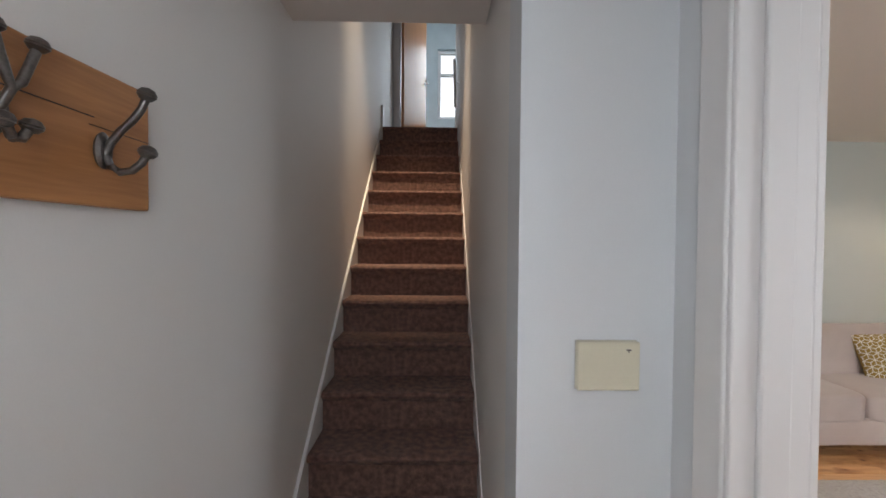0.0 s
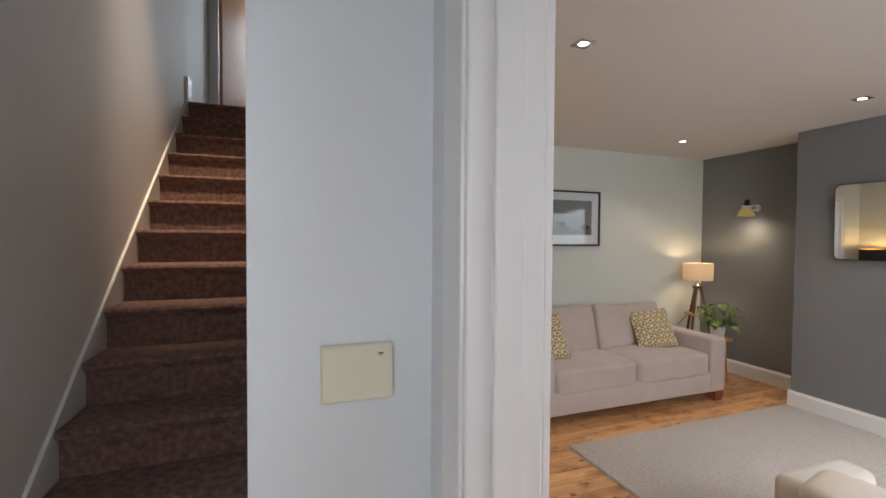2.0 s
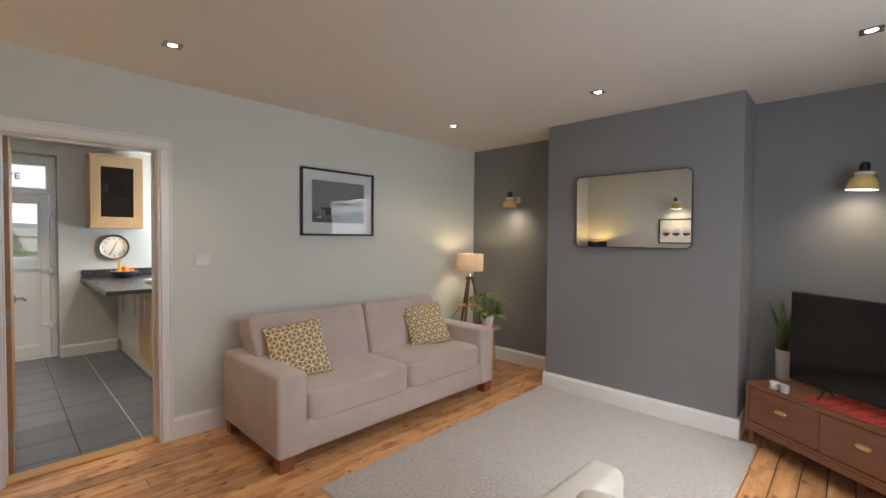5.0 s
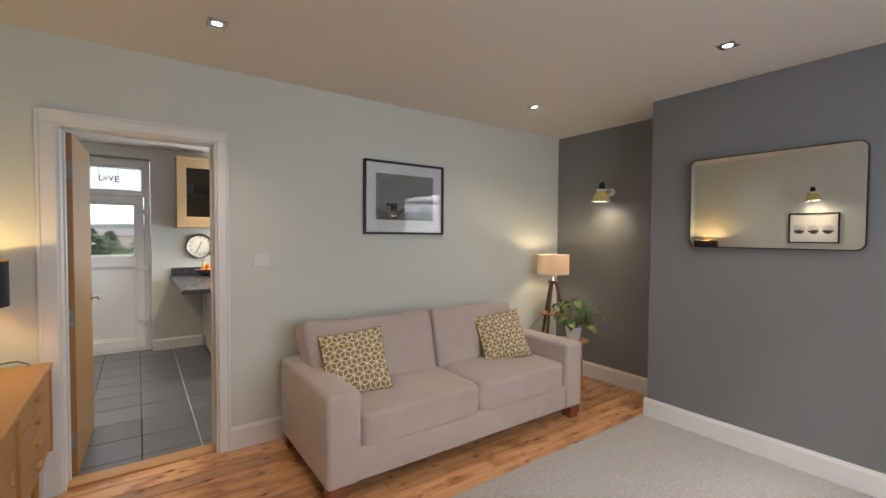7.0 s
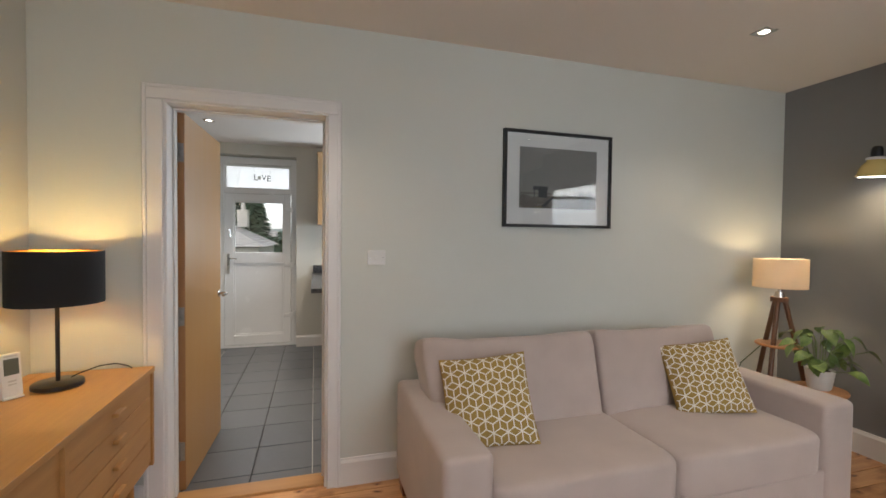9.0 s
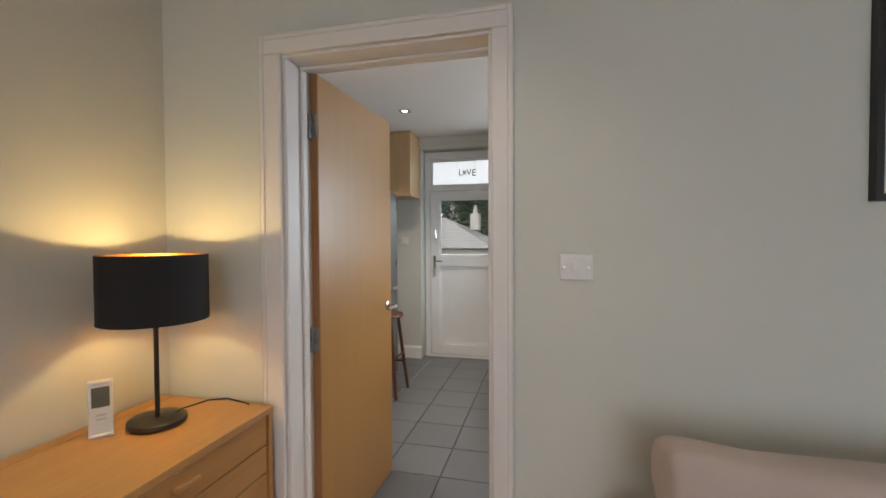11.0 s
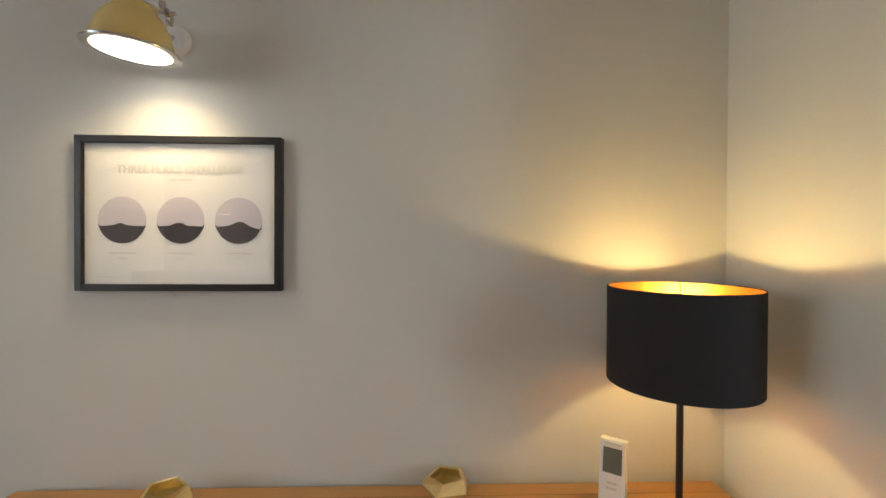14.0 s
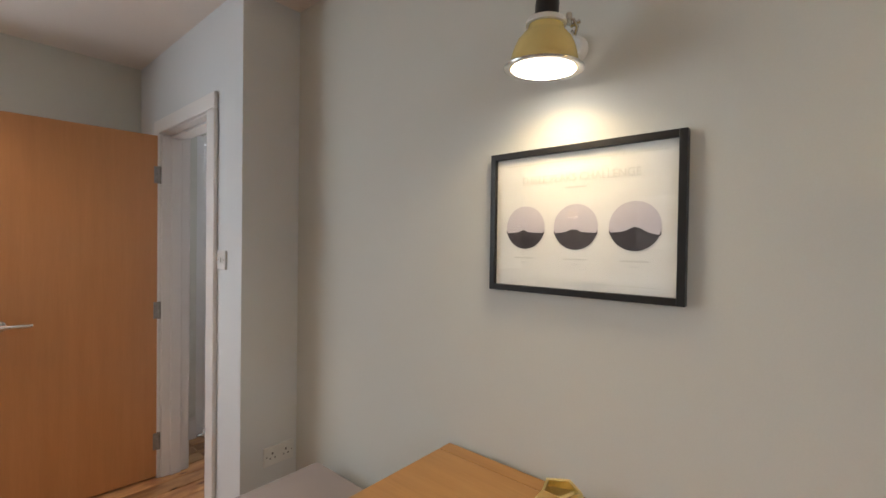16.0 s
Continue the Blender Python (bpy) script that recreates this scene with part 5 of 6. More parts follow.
for k in range(3):
    a = radians(200 + 120 * k)
    c, s = math.cos(a), math.sin(a)
    part("leg", tube([(0.025 * c, 0.025 * s, 0.98), (0.10 * c, 0.10 * s, 0.66), (0.23 * c, 0.23 * s, 0.0)], 0.015, 10), M_WALNUT, tl, "dark wooden leg", True)
part("shelf", move(lathe([(0, 0), (0.125, 0), (0.13, 0.008), (0.125, 0.016), (0, 0.016)], 36), pose(0, 0, 0.66)), M_BEECH2, tl, "round wooden shelf", True)
part("shelf", move(lathe([(0, 0), (0.11, 0), (0.115, 0.008), (0.11, 0.016), (0, 0.016)], 36), pose(0, 0, 0.40)), M_BEECH2, tl, "round wooden shelf", True)
lamp("tripod_bulb", "POINT", (4.86, 3.80, 1.17), 1.2, (1.0, 0.78, 0.46), 0.03)
fl = thing("lamp_flex", (0, 0, 0), "green lamp flex hanging behind the sofa", "cable")
part("flex", tube([(4.80, 3.86, 0.66), (4.70, 3.93, 0.52), (4.68, 3.97, 0.3), (4.68, 4.0, 0.02)], 0.0035, 6), M_SNAKE, fl, smooth=True)

stb = thing("side_table", (4.86, 3.55, 0), "small round beech side table on splayed legs", "side table")
part("top", move(lathe([(0, 0), (0.138, 0), (0.142, 0.009), (0.138, 0.018), (0, 0.018)], 40), pose(0, 0, 0.437)), M_BEECH2, stb, smooth=True)
for k in range(3):
    a = radians(-90 + 120 * k)
    part("leg", tube([(0.08 * math.cos(a), 0.08 * math.sin(a), 0.437), (0.12 * math.cos(a), 0.12 * math.sin(a), 0.0)], 0.012, 10, taper=0.008), M_BEECH2, stb, smooth=True)


def leaf(length, width, fold=0.15, droop=0.3, n=6):
    """A heart-shaped leaf along +y from its stalk."""
    bm = bmesh.new()
    rows = []
    for i in range(n + 1):
        t = i / n
        w = width / 2 * (math.sin(math.pi * min(1, t * 0.9 + 0.12)) ** 0.8) * (1 - 0.25 * t) if i < n else 0.001
        y, z = length * t, -droop * length * t * t
        rows.append([bm.verts.new((-w, y, z + fold * w)), bm.verts.new((0, y, z)), bm.verts.new((w, y, z + fold * w))])
    for a, b in zip(rows, rows[1:]):
        for i in range(2):
            bm.faces.new((a[i], a[i + 1], b[i + 1], b[i]))
    return bm


pp = thing("pot_plant", (4.86, 3.55, 0.4555), "leafy green pothos in a white ceramic pot", "plant", "pot plants")
part("pot", lathe([(0, 0), (0.052, 0), (0.060, 0.01), (0.075, 0.12), (0.071, 0.122), (0.067, 0.11), (0, 0.108)], 36), M_POT, pp, "white ceramic pot", True)
part("soil", move(lathe([(0, 0), (0.068, 0), (0, 0.004)], 20), pose(0, 0, 0.109)), M_SOIL, pp)
rp = random.Random(11)
leaf_mesh = None
stems = []
for k in range(30):
    a = rp.random() * 2 * math.pi
    reach = 0.03 + 0.13 * rp.random() + (0.05 if abs(a) < 0.9 or a > 5.4 else 0.0)
    hgt = 0.15 + 0.22 * rp.random() - (0.05 if reach > 0.15 else 0)
    tip = Vector((reach * math.cos(a) * 1.15 + 0.01, reach * math.sin(a), hgt))
    stems.append(tube([(0.02 * math.cos(a), 0.02 * math.sin(a), 0.10), (tip.x * 0.5, tip.y * 0.5, hgt * 0.85), tuple(tip)], 0.0022, 5))
    ob = part("leaf", leaf(0.085, 0.075, 0.3, 0.45), M_LEAF, pp, "", True) if leaf_mesh is None else None
    if ob is None:
        ob = new("leaf", leaf_mesh)
        ob.parent = pp
    leaf_mesh = ob.data
    sc = 0.75 + 0.5 * rp.random()
    ob.matrix_basis = pose(*tip, -75 + 85 * rp.random(), 60 * (rp.random() - 0.5), math.degrees(a) - 90 + 50 * (rp.random() - 0.5)) @ Matrix.Scale(sc, 4)
part("stems", join(*stems), M_LEAF, pp, "green stems", kind="stuff")

# ---- rug ----


def rug_mesh(x0, y0, x1, y1, h=0.022):
    """A shaggy pile: small tufts raised over the whole rug and an uneven edge."""
    bm = bmesh.new()
    nx, ny = 340, 245
    g = []
    for j in range(ny + 1):
        row = []
        for i in range(nx + 1):
            x, y = x0 + (x1 - x0) * i / nx, y0 + (y1 - y0) * j / ny
            e = min(i, nx - i, j, ny - j)
            zz = h - 0.004 + 0.0055 * noise.noise(Vector((x * 75, y * 75, 0))) + 0.004 * noise.noise(Vector((x * 140, y * 140, 4)))
            if e == 0:
                zz = 0.002
                x += 0.006 * noise.noise(Vector((x * 30, y * 30, 9)))
                y += 0.006 * noise.noise(Vector((x * 30, y * 30, 5)))
            row.append(bm.verts.new((x, y, zz)))
        g.append(row)
    for j in range(ny):
        for i in range(nx):
            bm.faces.new((g[j][i], g[j][i + 1], g[j + 1][i + 1], g[j + 1][i]))
    return bm


rg = thing("rug", (0, 0, 0), "large pale grey wool pile rug on the floorboards", "rug")
part("body", rug_mesh(2.42, 1.14, 4.775, 2.82), M_RUG, rg, smooth=True)

# ---- sideboard ----
sb = thing("sideboard", (WX + 0.016, 2.19, 0), "long oak sideboard with four drawers and sliding doors", "sideboard")
SBW, SBL = 0.483, 1.84
part("top", boxes((0, 0, 0.712, 0.052, SBL, 0.736), (0.054, 0, 0.712, SBW, SBL, 0.736), bevel=0.002), M_OAK, sb, "oak top with a dark seam along its back")
part("carcass", boxes((0, 0, 0.27, SBW - 0.004, 0.02, 0.711), (0, SBL - 0.02, 0.27, SBW - 0.004, SBL, 0.711), (0, 0.02, 0.27, SBW - 0.02, SBL - 0.02, 0.29), (0, 0.02, 0.29, 0.012, SBL - 0.02, 0.711), (0.012, 1.085, 0.29, SBW - 0.004, 1.11, 0.711), bevel=0.0015), M_OAKZ, sb)
part("seam", boxes((0.0521, 0.003, 0.70, 0.0539, SBL - 0.003, 0.7345)), M_WALNUT, sb)
dz = [0.293, 0.400, 0.505, 0.605, 0.709]
for k in range(4):
    dr = part("drawer", boxes((SBW - 0.03, 1.114, dz[k], SBW - 0.012, SBL - 0.023, dz[k + 1] - 0.005), bevel=0.0015), M_OAKZ, sb, "oak drawer front")
    zc = (dz[k] + dz[k + 1]) / 2 + 0.01
    part("pull", boxes((SBW - 0.012, 1.42, zc - 0.012, SBW + 0.010, 1.50, zc + 0.006), bevel=0.005), M_OAK, dr, "carved lip pull")
for k, (a, b) in enumerate(((0.023, 0.565), (0.545, 1.083))):
    dd = part("sliding_door", boxes((SBW - 0.046 + 0.016 * k, a, 0.293, SBW - 0.032 + 0.016 * k, b, 0.705), bevel=0.0015), M_OAKZ, sb, "oak sliding door")
    hy = b - 0.06 if k else a + 0.06
    part("pull", move(lathe([(0.022, 0.0), (0.03, 0.0), (0.03, 0.006), (0.022, 0.004), (0.02, 0.001), (0.022, 0.0)], 28), pose(SBW - 0.032 + 0.016 * k, hy, 0.50, 0, 90, 0)), M_OAK, dd, "round turned pull", True)
for ly in (0.14, SBL - 0.14):
    for lx in (0.05, SBW - 0.06):
        part("leg", tube([(lx, ly, 0.27), (lx, ly + (0.03 if ly > 1 else -0.03), 0.0)], 0.02, 12, taper=0.012), M_OAK, sb, "turned tapering leg", True)

# things on the sideboard
TOP = 0.7365
bl = thing("table_lamp", (0.890, 3.812, TOP), "lit table lamp with a black gold-lined drum shade", "lamp")
part("base", lathe([(0, 0), (0.080, 0), (0.084, 0.003), (0.084, 0.018), (0.080, 0.021), (0, 0.023)], 48), M_BLACK, bl, "round black base", True)
part("stem", tube([(0, 0, 0.02), (0, 0, 0.43)], 0.0075, 14), M_BLACK, bl, "slim black stem", True)
R, Z0, Z1 = 0.154, 0.338, 0.550
part("shade", lathe([(R, Z0), (R, Z1), (R - 0.002, Z1), (R - 0.002, Z0), (R, Z0)], 72), M_SHADEBLK, bl, "black fabric drum shade", True)
part("shade_lining", lathe([(R - 0.0025, Z0 + 0.001), (R - 0.0025, Z1 - 0.001), (R - 0.0035, Z1 - 0.001), (R - 0.0035, Z0 + 0.001), (R - 0.0025, Z0 + 0.001)], 72), M_GOLD, bl, "gold foil lining", True)
part("shade_ring", join(*[tube([(0.012 * math.cos(radians(a)), 0.012 * math.sin(radians(a)), Z1 - 0.03), ((R - 0.004) * math.cos(radians(a)), (R - 0.004) * math.sin(radians(a)), Z1 - 0.004)], 0.0018, 6) for a in (30, 150, 270)]), M_BRASS, bl)
part("bulb", move(lathe([(0, 0), (0.013, 0), (0.030, 0.045), (0.030, 0.062), (0.018, 0.082), (0, 0.088)], 20), pose(0, 0, 0.425)), M_BULB, bl, "glowing bulb", True).visible_shadow = False
lamp("table_lamp_bulb", "POINT", (0.890, 3.812, TOP + 0.492), 1.5, (1.0, 0.74, 0.27), 0.012)
fx = thing("lamp_flex", (0, 0, 0), "thin black lamp flex trailing over the sideboard", "cable")
part("flex", tube([(0.90, 3.84, TOP + 0.012), (0.93, 3.87, TOP + 0.03), (0.99, 3.92, TOP + 0.045), (1.04, 3.95, TOP + 0.043), (1.07, 3.985, TOP + 0.02), (1.075, 4.01, TOP + 0.005), (1.07, 4.04, TOP - 0.12)], 0.0028, 6), M_BLACK, fx, smooth=True)

hc = thing("heating_controller", (0.80, 3.70, TOP), "white wireless heating thermostat standing on the sideboard", "thermostat", turn=52)
hm = pose(0, 0, 0.0, -6, 0, 0)
part("body", move(boxes((-0.031, -0.012, 0.002, 0.031, 0.012, 0.168), bevel=0.004), hm), M_PLASTIC, hc)
part("display", move(boxes((-0.022, -0.0132, 0.088, 0.022, -0.0121, 0.148)), hm), M_LCD, hc, "grey display")
part("button_row", move(boxes((-0.012, -0.0132, 0.062, 0.012, -0.0121, 0.068), (-0.012, -0.0132, 0.05, 0.012, -0.0121, 0.055)), hm), M_FAINT, hc)
part("top_label", move(boxes((-0.02, -0.0132, 0.156, 0.02, -0.0121, 0.160)), hm), M_FAINT, hc)
part("stand", boxes((-0.031, -0.018, 0, 0.031, 0.03, 0.01), bevel=0.003), M_PLASTIC, hc)


def tealight(place, turn):
    """An open faceted holder: leaning facets round a five-sided floor."""
    t = thing("tealight_holder", place, "faceted brushed gold tealight holder on the sideboard", "tealight holder", "gold tealight holders", turn)
    bm = bmesh.new()
    lv = []
    for z, r, off in ((0, 0.046, 0), (0.030, 0.064, 12), (0.056, 0.050, 24), (0.054, 0.043, 24), (0.030, 0.056, 12), (0.006, 0.040, 0)):
        lv.append([bm.verts.new((r * math.cos(radians(72 * k + off)), r * math.sin(radians(72 * k + off)), z)) for k in range(5)])
    for (a, b), o in zip(zip(lv, lv[1:]), (0, 1, 2, 3, 4)):
        for k in range(5):
            j = (k + 1) % 5
            bm.faces.new((a[k], a[j], b[j], b[k]))
    bm.faces.new(lv[0])
    bm.faces.new(lv[-1])
    bmesh.ops.recalc_face_normals(bm, faces=bm.faces)
    part("body", bm, M_BRASS, t)
    return t


tealight((0.775, 2.622, TOP), 10)
tealight((0.735, 3.30, TOP), 35)

# ---- upholstered footstool in the recess ----
fs = thing("footstool", (1.055, 1.84, 0), "large square taupe fabric footstool beside the sideboard", "footstool")
part("body", move(stuffed(-0.33, -0.33, 0.08, 0.33, 0.33, 0.47, 0.03), pose(0, 0, 0)), M_STOOL, fs, smooth=True)
for sx in (-1, 1):
    for sy in (-1, 1):
        part("foot", boxes((sx * 0.28 - 0.03, sy * 0.28 - 0.03, 0, sx * 0.28 + 0.03, sy * 0.28 + 0.03, 0.079), bevel=0.003), M_FOOT, fs, "dark wood block foot")

# ---- armchair ----
ac = thing("armchair", (2.57, 1.01, 0), "low oat-coloured fabric armchair standing on the rug's edge", "armchair", turn=-2)
part("seat_base", stuffed(-0.22, -0.44, 0.12, 0.28, 0.44, 0.30, 0.03), M_CHAIR, ac, smooth=True)
part("seat_cushion", move(soft_block(0.60, 0.52, 0.15, 0.25, 0.2), pose(0.08, 0, 0.365)), M_CHAIR, ac, smooth=True)
part("arm", stuffed(-0.14, 0.315, 0.12, 0.30, 0.465, 0.525, 0.04), M_CHAIR, ac, smooth=True)
part("arm", stuffed(-0.14, -0.465, 0.12, 0.30, -0.315, 0.525, 0.04), M_CHAIR, ac, smooth=True)
part("backrest", stuffed(-0.32, -0.36, 0.12, -0.21, 0.34, 0.48, 0.05), M_CHAIR, ac, smooth=True)
part("back_cushion", move(soft_block(0.64, 0.44, 0.19, 0.30, 0.45), pose(-0.12, -0.01, 0.42, 0, 72, 0) @ pose(0, 0, 0, 0, 0, 90)), M_CUSH, ac, "plump cream loose back cushion", True)
for sx in (-0.19, 0.27):
    for sy in (-0.33, 0.33):
        part("foot", tube([(sx, sy, 0.12), (sx, sy, 0.0)], 0.02, 12, taper=0.014), M_WALNUT, ac, smooth=True)

# ---- television corner ----
DX, DY = -0.565, -0.825
ANG = math.degrees(math.atan2(DY, DX))
tu = thing("tv_unit", (4.79, 1.215, 0), "low teak television cabinet with brass cup pulls", "tv cabinet", turn=ANG)
UL, UD = 1.42, 0.40
part("carcass", boxes((0, 0, 0.155, UL, UD, 0.175), (0, 0, 0.415, UL, UD, 0.437), (0, 0, 0.175, 0.022, UD, 0.415), (UL - 0.022, 0, 0.175, UL, UD, 0.415), (0.022, UD - 0.01, 0.175, UL - 0.022, UD, 0.415), (0.0, -0.004, 0.115, UL, 0.03, 0.154), bevel=0.002), M_TEAK, tu)
for k in range(3):
    a = 0.026 + k * (UL - 0.048) / 3
    d = part("drawer", boxes((a, 0.002, 0.18, a + (UL - 0.048) / 3 - 0.006, 0.02, 0.411), bevel=0.002), M_TEAK, tu, "teak drawer front")
    cx = a + (UL - 0.048) / 6
    part("pull", move(soft_block(0.075, 0.03, 0.026, 0.7), pose(cx, -0.008, 0.315)), M_BRASS, d, "brass cup pull", True)
for lx in (0.02, UL - 0.055):
    for ly in (0.01, UD - 0.045):
        part("leg", boxes((lx, ly, 0, lx + 0.035, ly + 0.035, 0.154 if ly > 0.1 else 0.114), bevel=0.003), M_TEAK, tu, "square teak leg")
U = tu.matrix_world


def on_unit(u, v, z=0.438):
    p = U @ Vector((u, v, z))
    return (p.x, p.y, p.z)


rn = thing("table_runner", on_unit(0.0, 0.0), "red cloth runner printed with dark shapes on the television cabinet", "table runner", turn=ANG)
part("cloth", boxes((0.34, 0.06, 0, UL - 0.12, UD - 0.04, 0.003), bevel=0.001), M_RED, rn)
bars = [(0.36 + 0.085 * i, 0.075 + 0.07 * j) for i in range(11) for j in range(4)]
part("print", boxes(*[(x, y, 0.0031, x + (0.05 if (k % 2) else 0.03), y + 0.012, 0.0037) for k, (x, y) in enumerate(bars)], *[(x + 0.02, y, 0.0038, x + 0.032, y + 0.055, 0.0043) for k, (x, y) in enumerate(bars) if k % 3]), M_CLOTHDK, rn, "dark printed shapes", kind="stuff")
tv = thing("television", on_unit(0.058, 0.17, 0.4425), "large black flat television, switched off, on the cabinet", "television", turn=ANG)
part("bezel", boxes((0.10, 0, 0.055, 1.19, 0.045, 0.64), bevel=0.004), M_BLACK, tv)
part("screen", boxes((0.108, -0.0025, 0.072, 1.182, -0.0002, 0.632)), M_TV, tv, "dark glossy screen")
for fx_ in (0.32, 0.97):
    part("stand_foot", tube([(fx_ - 0.02, 0.10, 0.006), (fx_, 0.02, 0.06), (fx_ + 0.02, -0.08, 0.006)], 0.006, 8), M_BLACK, tv, smooth=True)
sn = thing("snake_plant", (5.04, 1.03, U.translation.z + 0.438), "upright snake plant in a white and tan pot", "plant", "pot plants")
part("pot", lathe([(0, 0), (0.044, 0), (0.049, 0.01), (0.054, 0.21), (0.049, 0.21), (0.047, 0.19), (0, 0.188)], 32), M_POT, sn, "white pot", True)
part("soil", move(lathe([(0, 0), (0.047, 0), (0, 0.004)], 20), pose(0, 0, 0.19)), M_SOIL, sn)
rs = random.Random(5)
for k in range(9):
    a = 2 * math.pi * k / 9 + rs.random()
    hh = 0.22 + 0.20 * rs.random()
    lean = 0.02 + 0.07 * rs.random()
    bm = bmesh.new()
    rows = []
    for i in range(9):
        t = i / 8
        w = 0.038 * (1 - t ** 3) * (0.6 + 0.6 * math.sin(math.pi * min(1, t + 0.25)))
        c = Vector((math.cos(a) * (0.02 + lean * t * t), math.sin(a) * (0.02 + lean * t * t), 0.185 + hh * t))
        tw = a + 1.57 + 0.8 * t
        s = Vector((math.cos(tw), math.sin(tw), 0)) * w
        nrm = Vector((math.cos(a), math.sin(a), 0)) * 0.004
        rows.append([bm.verts.new(c - s), bm.verts.new(c + nrm), bm.verts.new(c + s), bm.verts.new(c - nrm * 0.2)])
    for p, q in zip(rows, rows[1:]):
        for i in range(4):
            j = (i + 1) % 4
            bm.faces.new((p[i], p[j], q[j], q[i]))
    bmesh.ops.recalc_face_normals(bm, faces=bm.faces)
    part("leaf", bm, M_SNAKE, sn, "", True)
cn = thing("candle", on_unit(0.16, 0.055), "small white candle in a tin on the television cabinet", "candle")
part("tin", lathe([(0, 0), (0.028, 0), (0.029, 0.002), (0.029, 0.045), (0.026, 0.045), (0.026, 0.035), (0, 0.035)], 24), M_PLASTIC, cn, smooth=True)
cu = thing("cup", on_unit(0.235, 0.045), "small pale blue cup on the television cabinet", "cup")
part("body", lathe([(0, 0), (0.022, 0), (0.027, 0.05), (0.024, 0.05), (0.020, 0.005), (0, 0.005)], 24), M_FAINT, cu, smooth=True)

# ---- hall fittings ----
cb = thing("control_box", (0.640, 1.09, 1.255), "aged ivory plastic control box on the white hall wall", "wall box")
part("cover", boxes((-0.0665, -0.024, -0.052, 0.0665, 0, 0.052), bevel=0.004), M_IVORY, cb)
part("toggle", boxes((0.036, -0.026, 0.034, 0.046, -0.0235, 0.037), (0.040, -0.0262, 0.030, 0.042, -0.0235, 0.034)), M_IRON, cb)
part("rim_line", boxes((-0.0672, -0.006, -0.0527, 0.0672, -0.004, 0.0527)), M_FAINT, cb)

hk = thing("coat_hook_board", (-0.25, 0.68, 1.565), "rustic pine coat rack with pewter hooks", "coat rack", turn=90)
out = [(-0.25, 0.004), (-0.06, 0.0), (0.25, 0.0), (0.25, 0.203), (0.03, 0.199), (-0.25, 0.205)]
bmh = prism([(x, z) for x, z in out], 0.001, 0.022, 0.003)
part("board", move(bmh, pose(0, 0, 0, 90, 0, 0) @ Matrix.Diagonal((1, 1, 1, 1))), M_PLANK, hk)
part("crack", boxes((-0.02, -0.0226, 0.128, 0.13, -0.0218, 0.1295), (0.12, -0.0226, 0.116, 0.25, -0.0218, 0.1172)), M_BLACK, hk)


def coat_hook(parent, x, z):
    """A double hook: round plate, long upper arm and short lower arm with ringed ball ends."""
    plate = move(lathe([(0, 0), (0.020, 0), (0.022, 0.004), (0.016, 0.009), (0, 0.010)], 24), pose(x, -0.022, z, 90) @ Matrix.Diagonal((0.75, 1.25, 1, 1)))
    up = tube([(x, -0.026, z - 0.012), (x, -0.036, z + 0.010), (x, -0.052, z + 0.030), (x, -0.070, z + 0.046), (x, -0.082, z + 0.062), (x, -0.088, z + 0.076)], 0.0058, 12)
    dn = tube([(x, -0.027, z + 0.012), (x, -0.029, z - 0.008), (x, -0.036, z - 0.023), (x, -0.050, z - 0.032), (x, -0.068, z - 0.029), (x, -0.082, z - 0.018), (x, -0.088, z - 0.008)], 0.0058, 12)
    part("hook", join(plate, up, dn, ball(x, -0.090, z + 0.083, 0.0135), ball(x, -0.091, z - 0.002, 0.0135)), M_IRON, parent, "pewter double hook with ball ends", True)


def ball(x, y, z, r):
    """A flattened ball end with a fine groove round it."""
    return move(lathe([(0, -r * 0.75), (r * 0.6, -r * 0.6), (r, -r * 0.12), (r * 0.93, 0), (r, r * 0.12), (r * 0.65, r * 0.6), (0, r * 0.8)], 20), pose(x, y, z, 15))


for hx in (-0.185, 0.142):
    coat_hook(hk, hx, 0.083)
C = -0.012
mid = [move(lathe([(0, 0), (0.017, 0), (0.019, 0.004), (0.014, 0.009), (0, 0.010)], 24), pose(C, -0.022, 0.095, 90) @ Matrix.Diagonal((0.6, 1.3, 1, 1)))]
for s in (-1, 1):
    mid += [tube([(C, -0.028, 0.100), (C, -0.042, 0.122), (C + s * 0.008, -0.045, 0.130), (C + s * 0.018, -0.046, 0.155), (C + s * 0.024, -0.047, 0.172)], 0.0055, 12),
            tube([(C, -0.028, 0.090), (C, -0.044, 0.064), (C + s * 0.006, -0.046, 0.066), (C + s * 0.012, -0.048, 0.076)], 0.0055, 12),
            ball(C + s * 0.027, -0.047, 0.181, 0.0125), ball(C + s * 0.017, -0.048, 0.083, 0.012)]
part("hook", join(*mid), M_IRON, hk, "pewter hook with paired ball ends", True)

# ---- floor boards and tiles, last ----
pr = random.Random(21)


def planks(x0, x1, y0, y1, width, parent_ob):
    y = y0
    row = 0
    meshes = {}
    while y < y1 - 0.005:
        w = min(width, y1 - y)
        x = x0
        first_cut = x0 + 0.7 + 2.2 * pr.random()
        cuts = [x0, first_cut]
        while cuts[-1] < x1:
            cuts.append(cuts[-1] + 1.8 + 1.4 * pr.random())
        cuts = [c for c in cuts if c < x1 - 0.3] + [x1]
        for a, b in zip(cuts, cuts[1:]):
            me_bm = boxes((0, 0, 0, b - a - 0.0025, w - 0.0058, 0.02), bevel=0.0014, segs=1)
            ob = part("floorboard", me_bm, M_BOARD, parent_ob)
            ob.location = (a, y, -0.02 - 0.0012 * pr.random())
        y += width
        row += 1


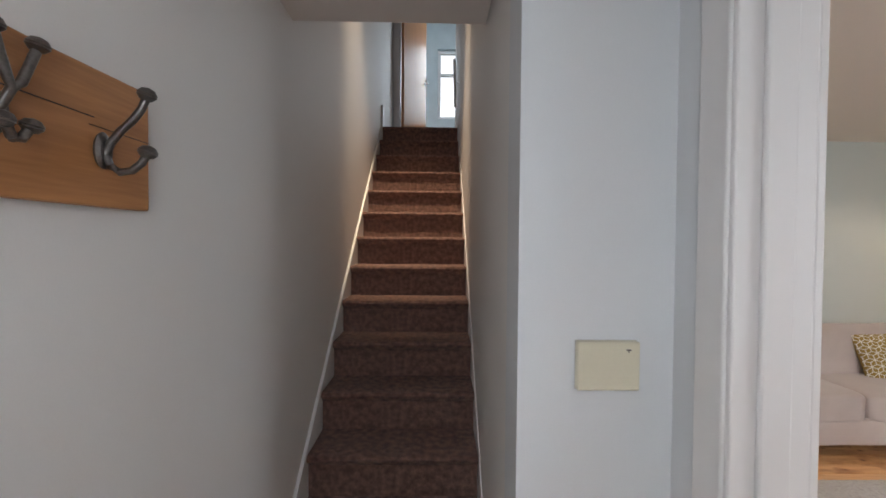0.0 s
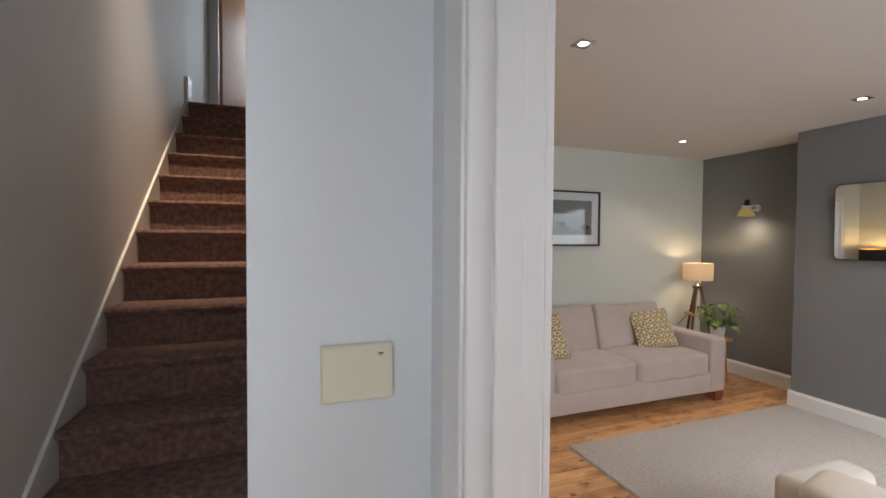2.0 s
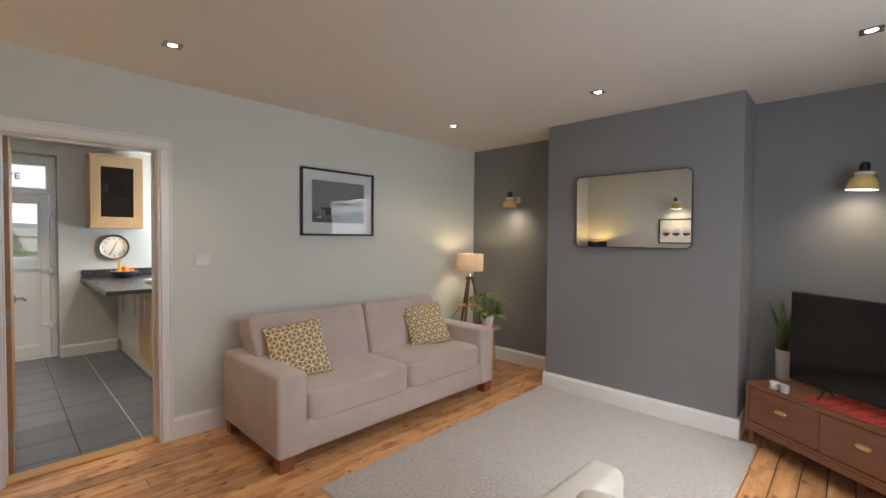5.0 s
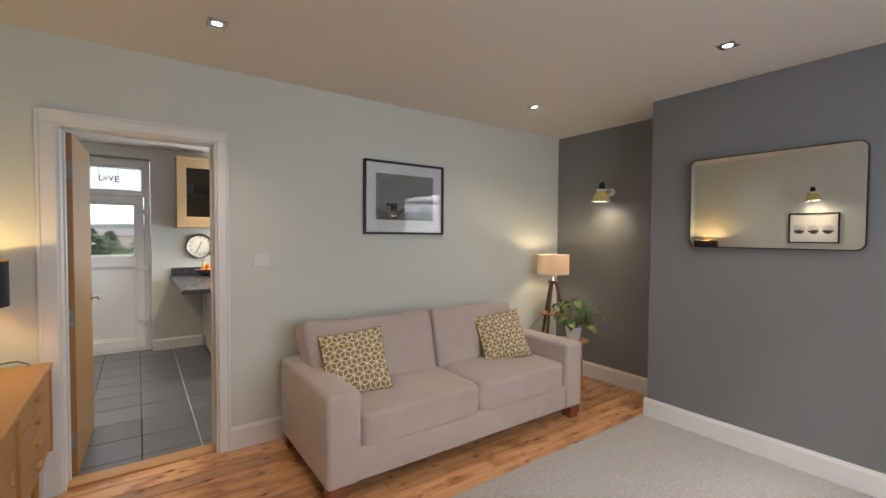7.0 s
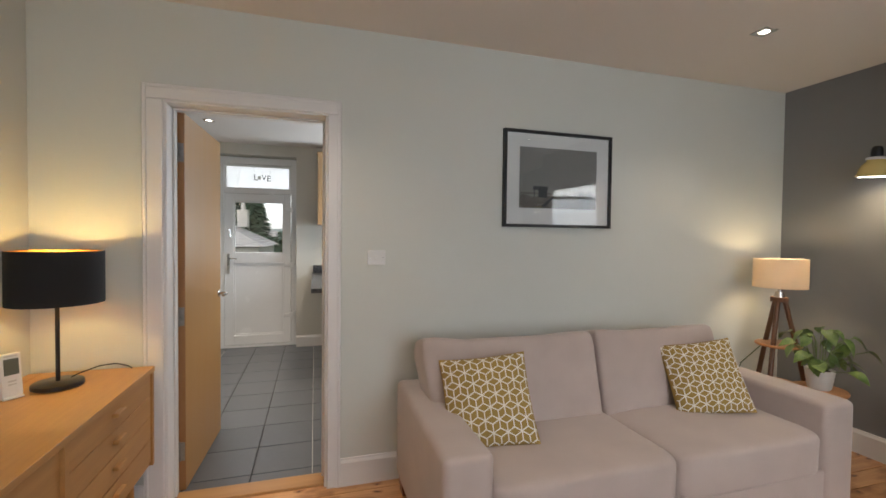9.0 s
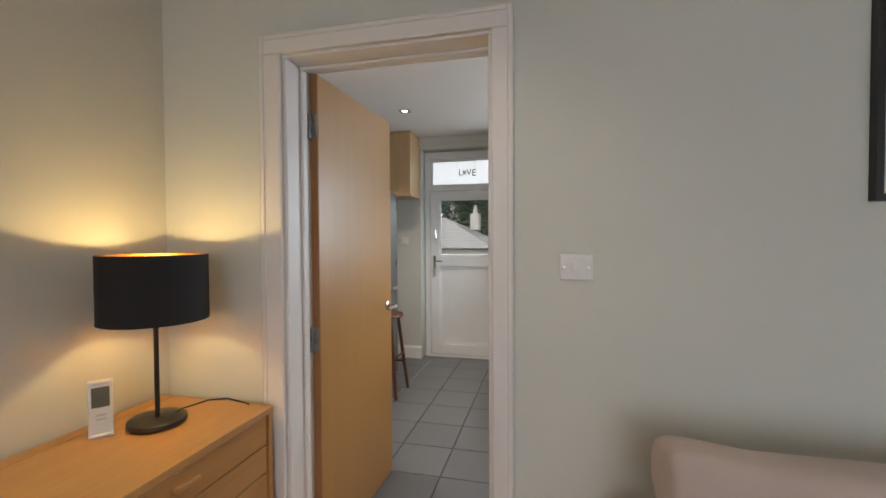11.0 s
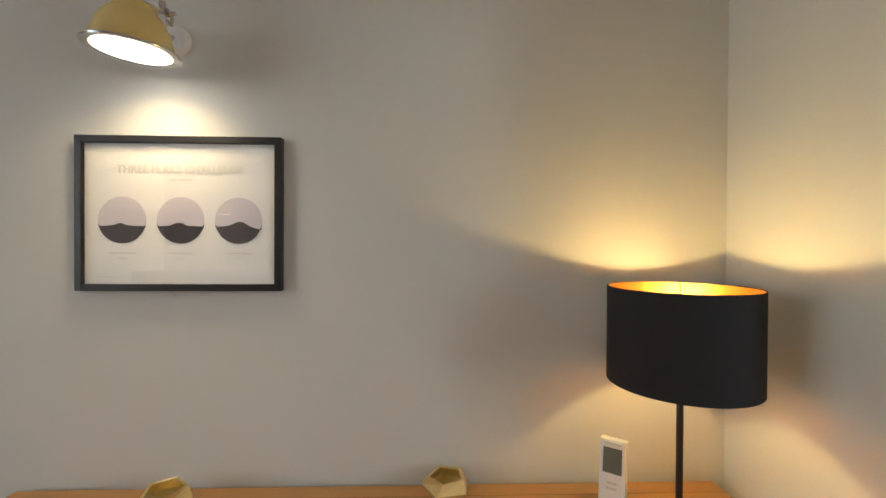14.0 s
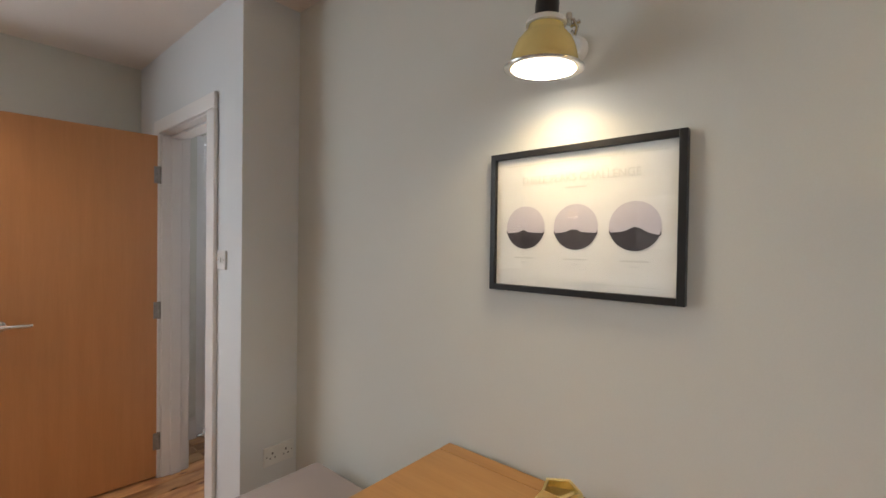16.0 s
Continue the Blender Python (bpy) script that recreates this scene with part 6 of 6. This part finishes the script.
floor = new("floor")
tagged(floor, "stripped and varnished pine floorboards with dark knots", "floor", kind="structure")
planks(WX, EX, SY, 4.105, 0.1195, floor)
hfloor = new("floor_hall")
tagged(hfloor, "stripped pine floorboards in the hall", "floor", kind="structure")
planks(-0.25, WX - 0.0015, SY, 1.11, 0.1195, hfloor)

kfloor = new("floor_kitchen")
tagged(kfloor, "dark riven slate-effect floor tiles with pale grout", "floor", kind="structure")


def tile_mesh():
    """A tile with a riven face and eased edges."""
    bm = bmesh.new()
    n, s = 20, 0.326
    g = []
    cuts = [0, 0.003] + [0.003 + (s - 0.006) * k / (n - 2) for k in range(1, n - 2)] + [s - 0.003, s]
    for j in range(n + 1):
        row = []
        for i in range(n + 1):
            e = min(i, n - i, j, n - j)
            zz = 0.0 if e else -0.005
            zz += (0.0002 * noise.noise(Vector((i * 0.25, j * 0.3, 2))) + 0.00005 * noise.noise(Vector((i * 0.75, j * 0.75, 7)))) if e else 0
            row.append(bm.verts.new((cuts[i], cuts[j], zz + 0.003)))
        g.append(row)
    for j in range(n):
        for i in range(n):
            bm.faces.new((g[j][i], g[j][i + 1], g[j + 1][i + 1], g[j + 1][i]))
    lo = [bm.verts.new((x, y, -0.006)) for x, y in ((0, 0), (s, 0), (s, s), (0, s))]
    return bm


part("grout_line", boxes((1.8742, 4.245, -0.003, 1.8778, 7.22, 0.0008), (0.8803, 4.7, -0.003, 0.8839, 7.22, 0.0008)), M_PAPER, kfloor, "pale worn grout line")
P = 0.3313
tile0 = None
for j in range(-2, 10):
    for i in range(-5, 6):
        x, y = 1.545 + P * i + 0.0025, 4.643 + P * j + 0.0025
        if x < KX0 - 0.25 or x > KX1 - 0.2 or y < 3.95 or y > 7.4:
            continue
        cut = y < 4.2
        if tile0 is None:
            tile0 = part("tile", tile_mesh(), M_SLATE, kfloor, "", True)
            ob = tile0
        else:
            ob = new("tile", tile0.data)
            ob.parent = kfloor
        q = pr.randrange(4)
        half = 0.163
        if cut:
            ob.matrix_basis = pose(x, 4.219, 0) @ Matrix.Diagonal((1, 0.27, 1, 1))
        else:
            ob.matrix_basis = pose(x + half, y + half, 0, 0, 0, 90 * q) @ pose(-half, -half, 0)
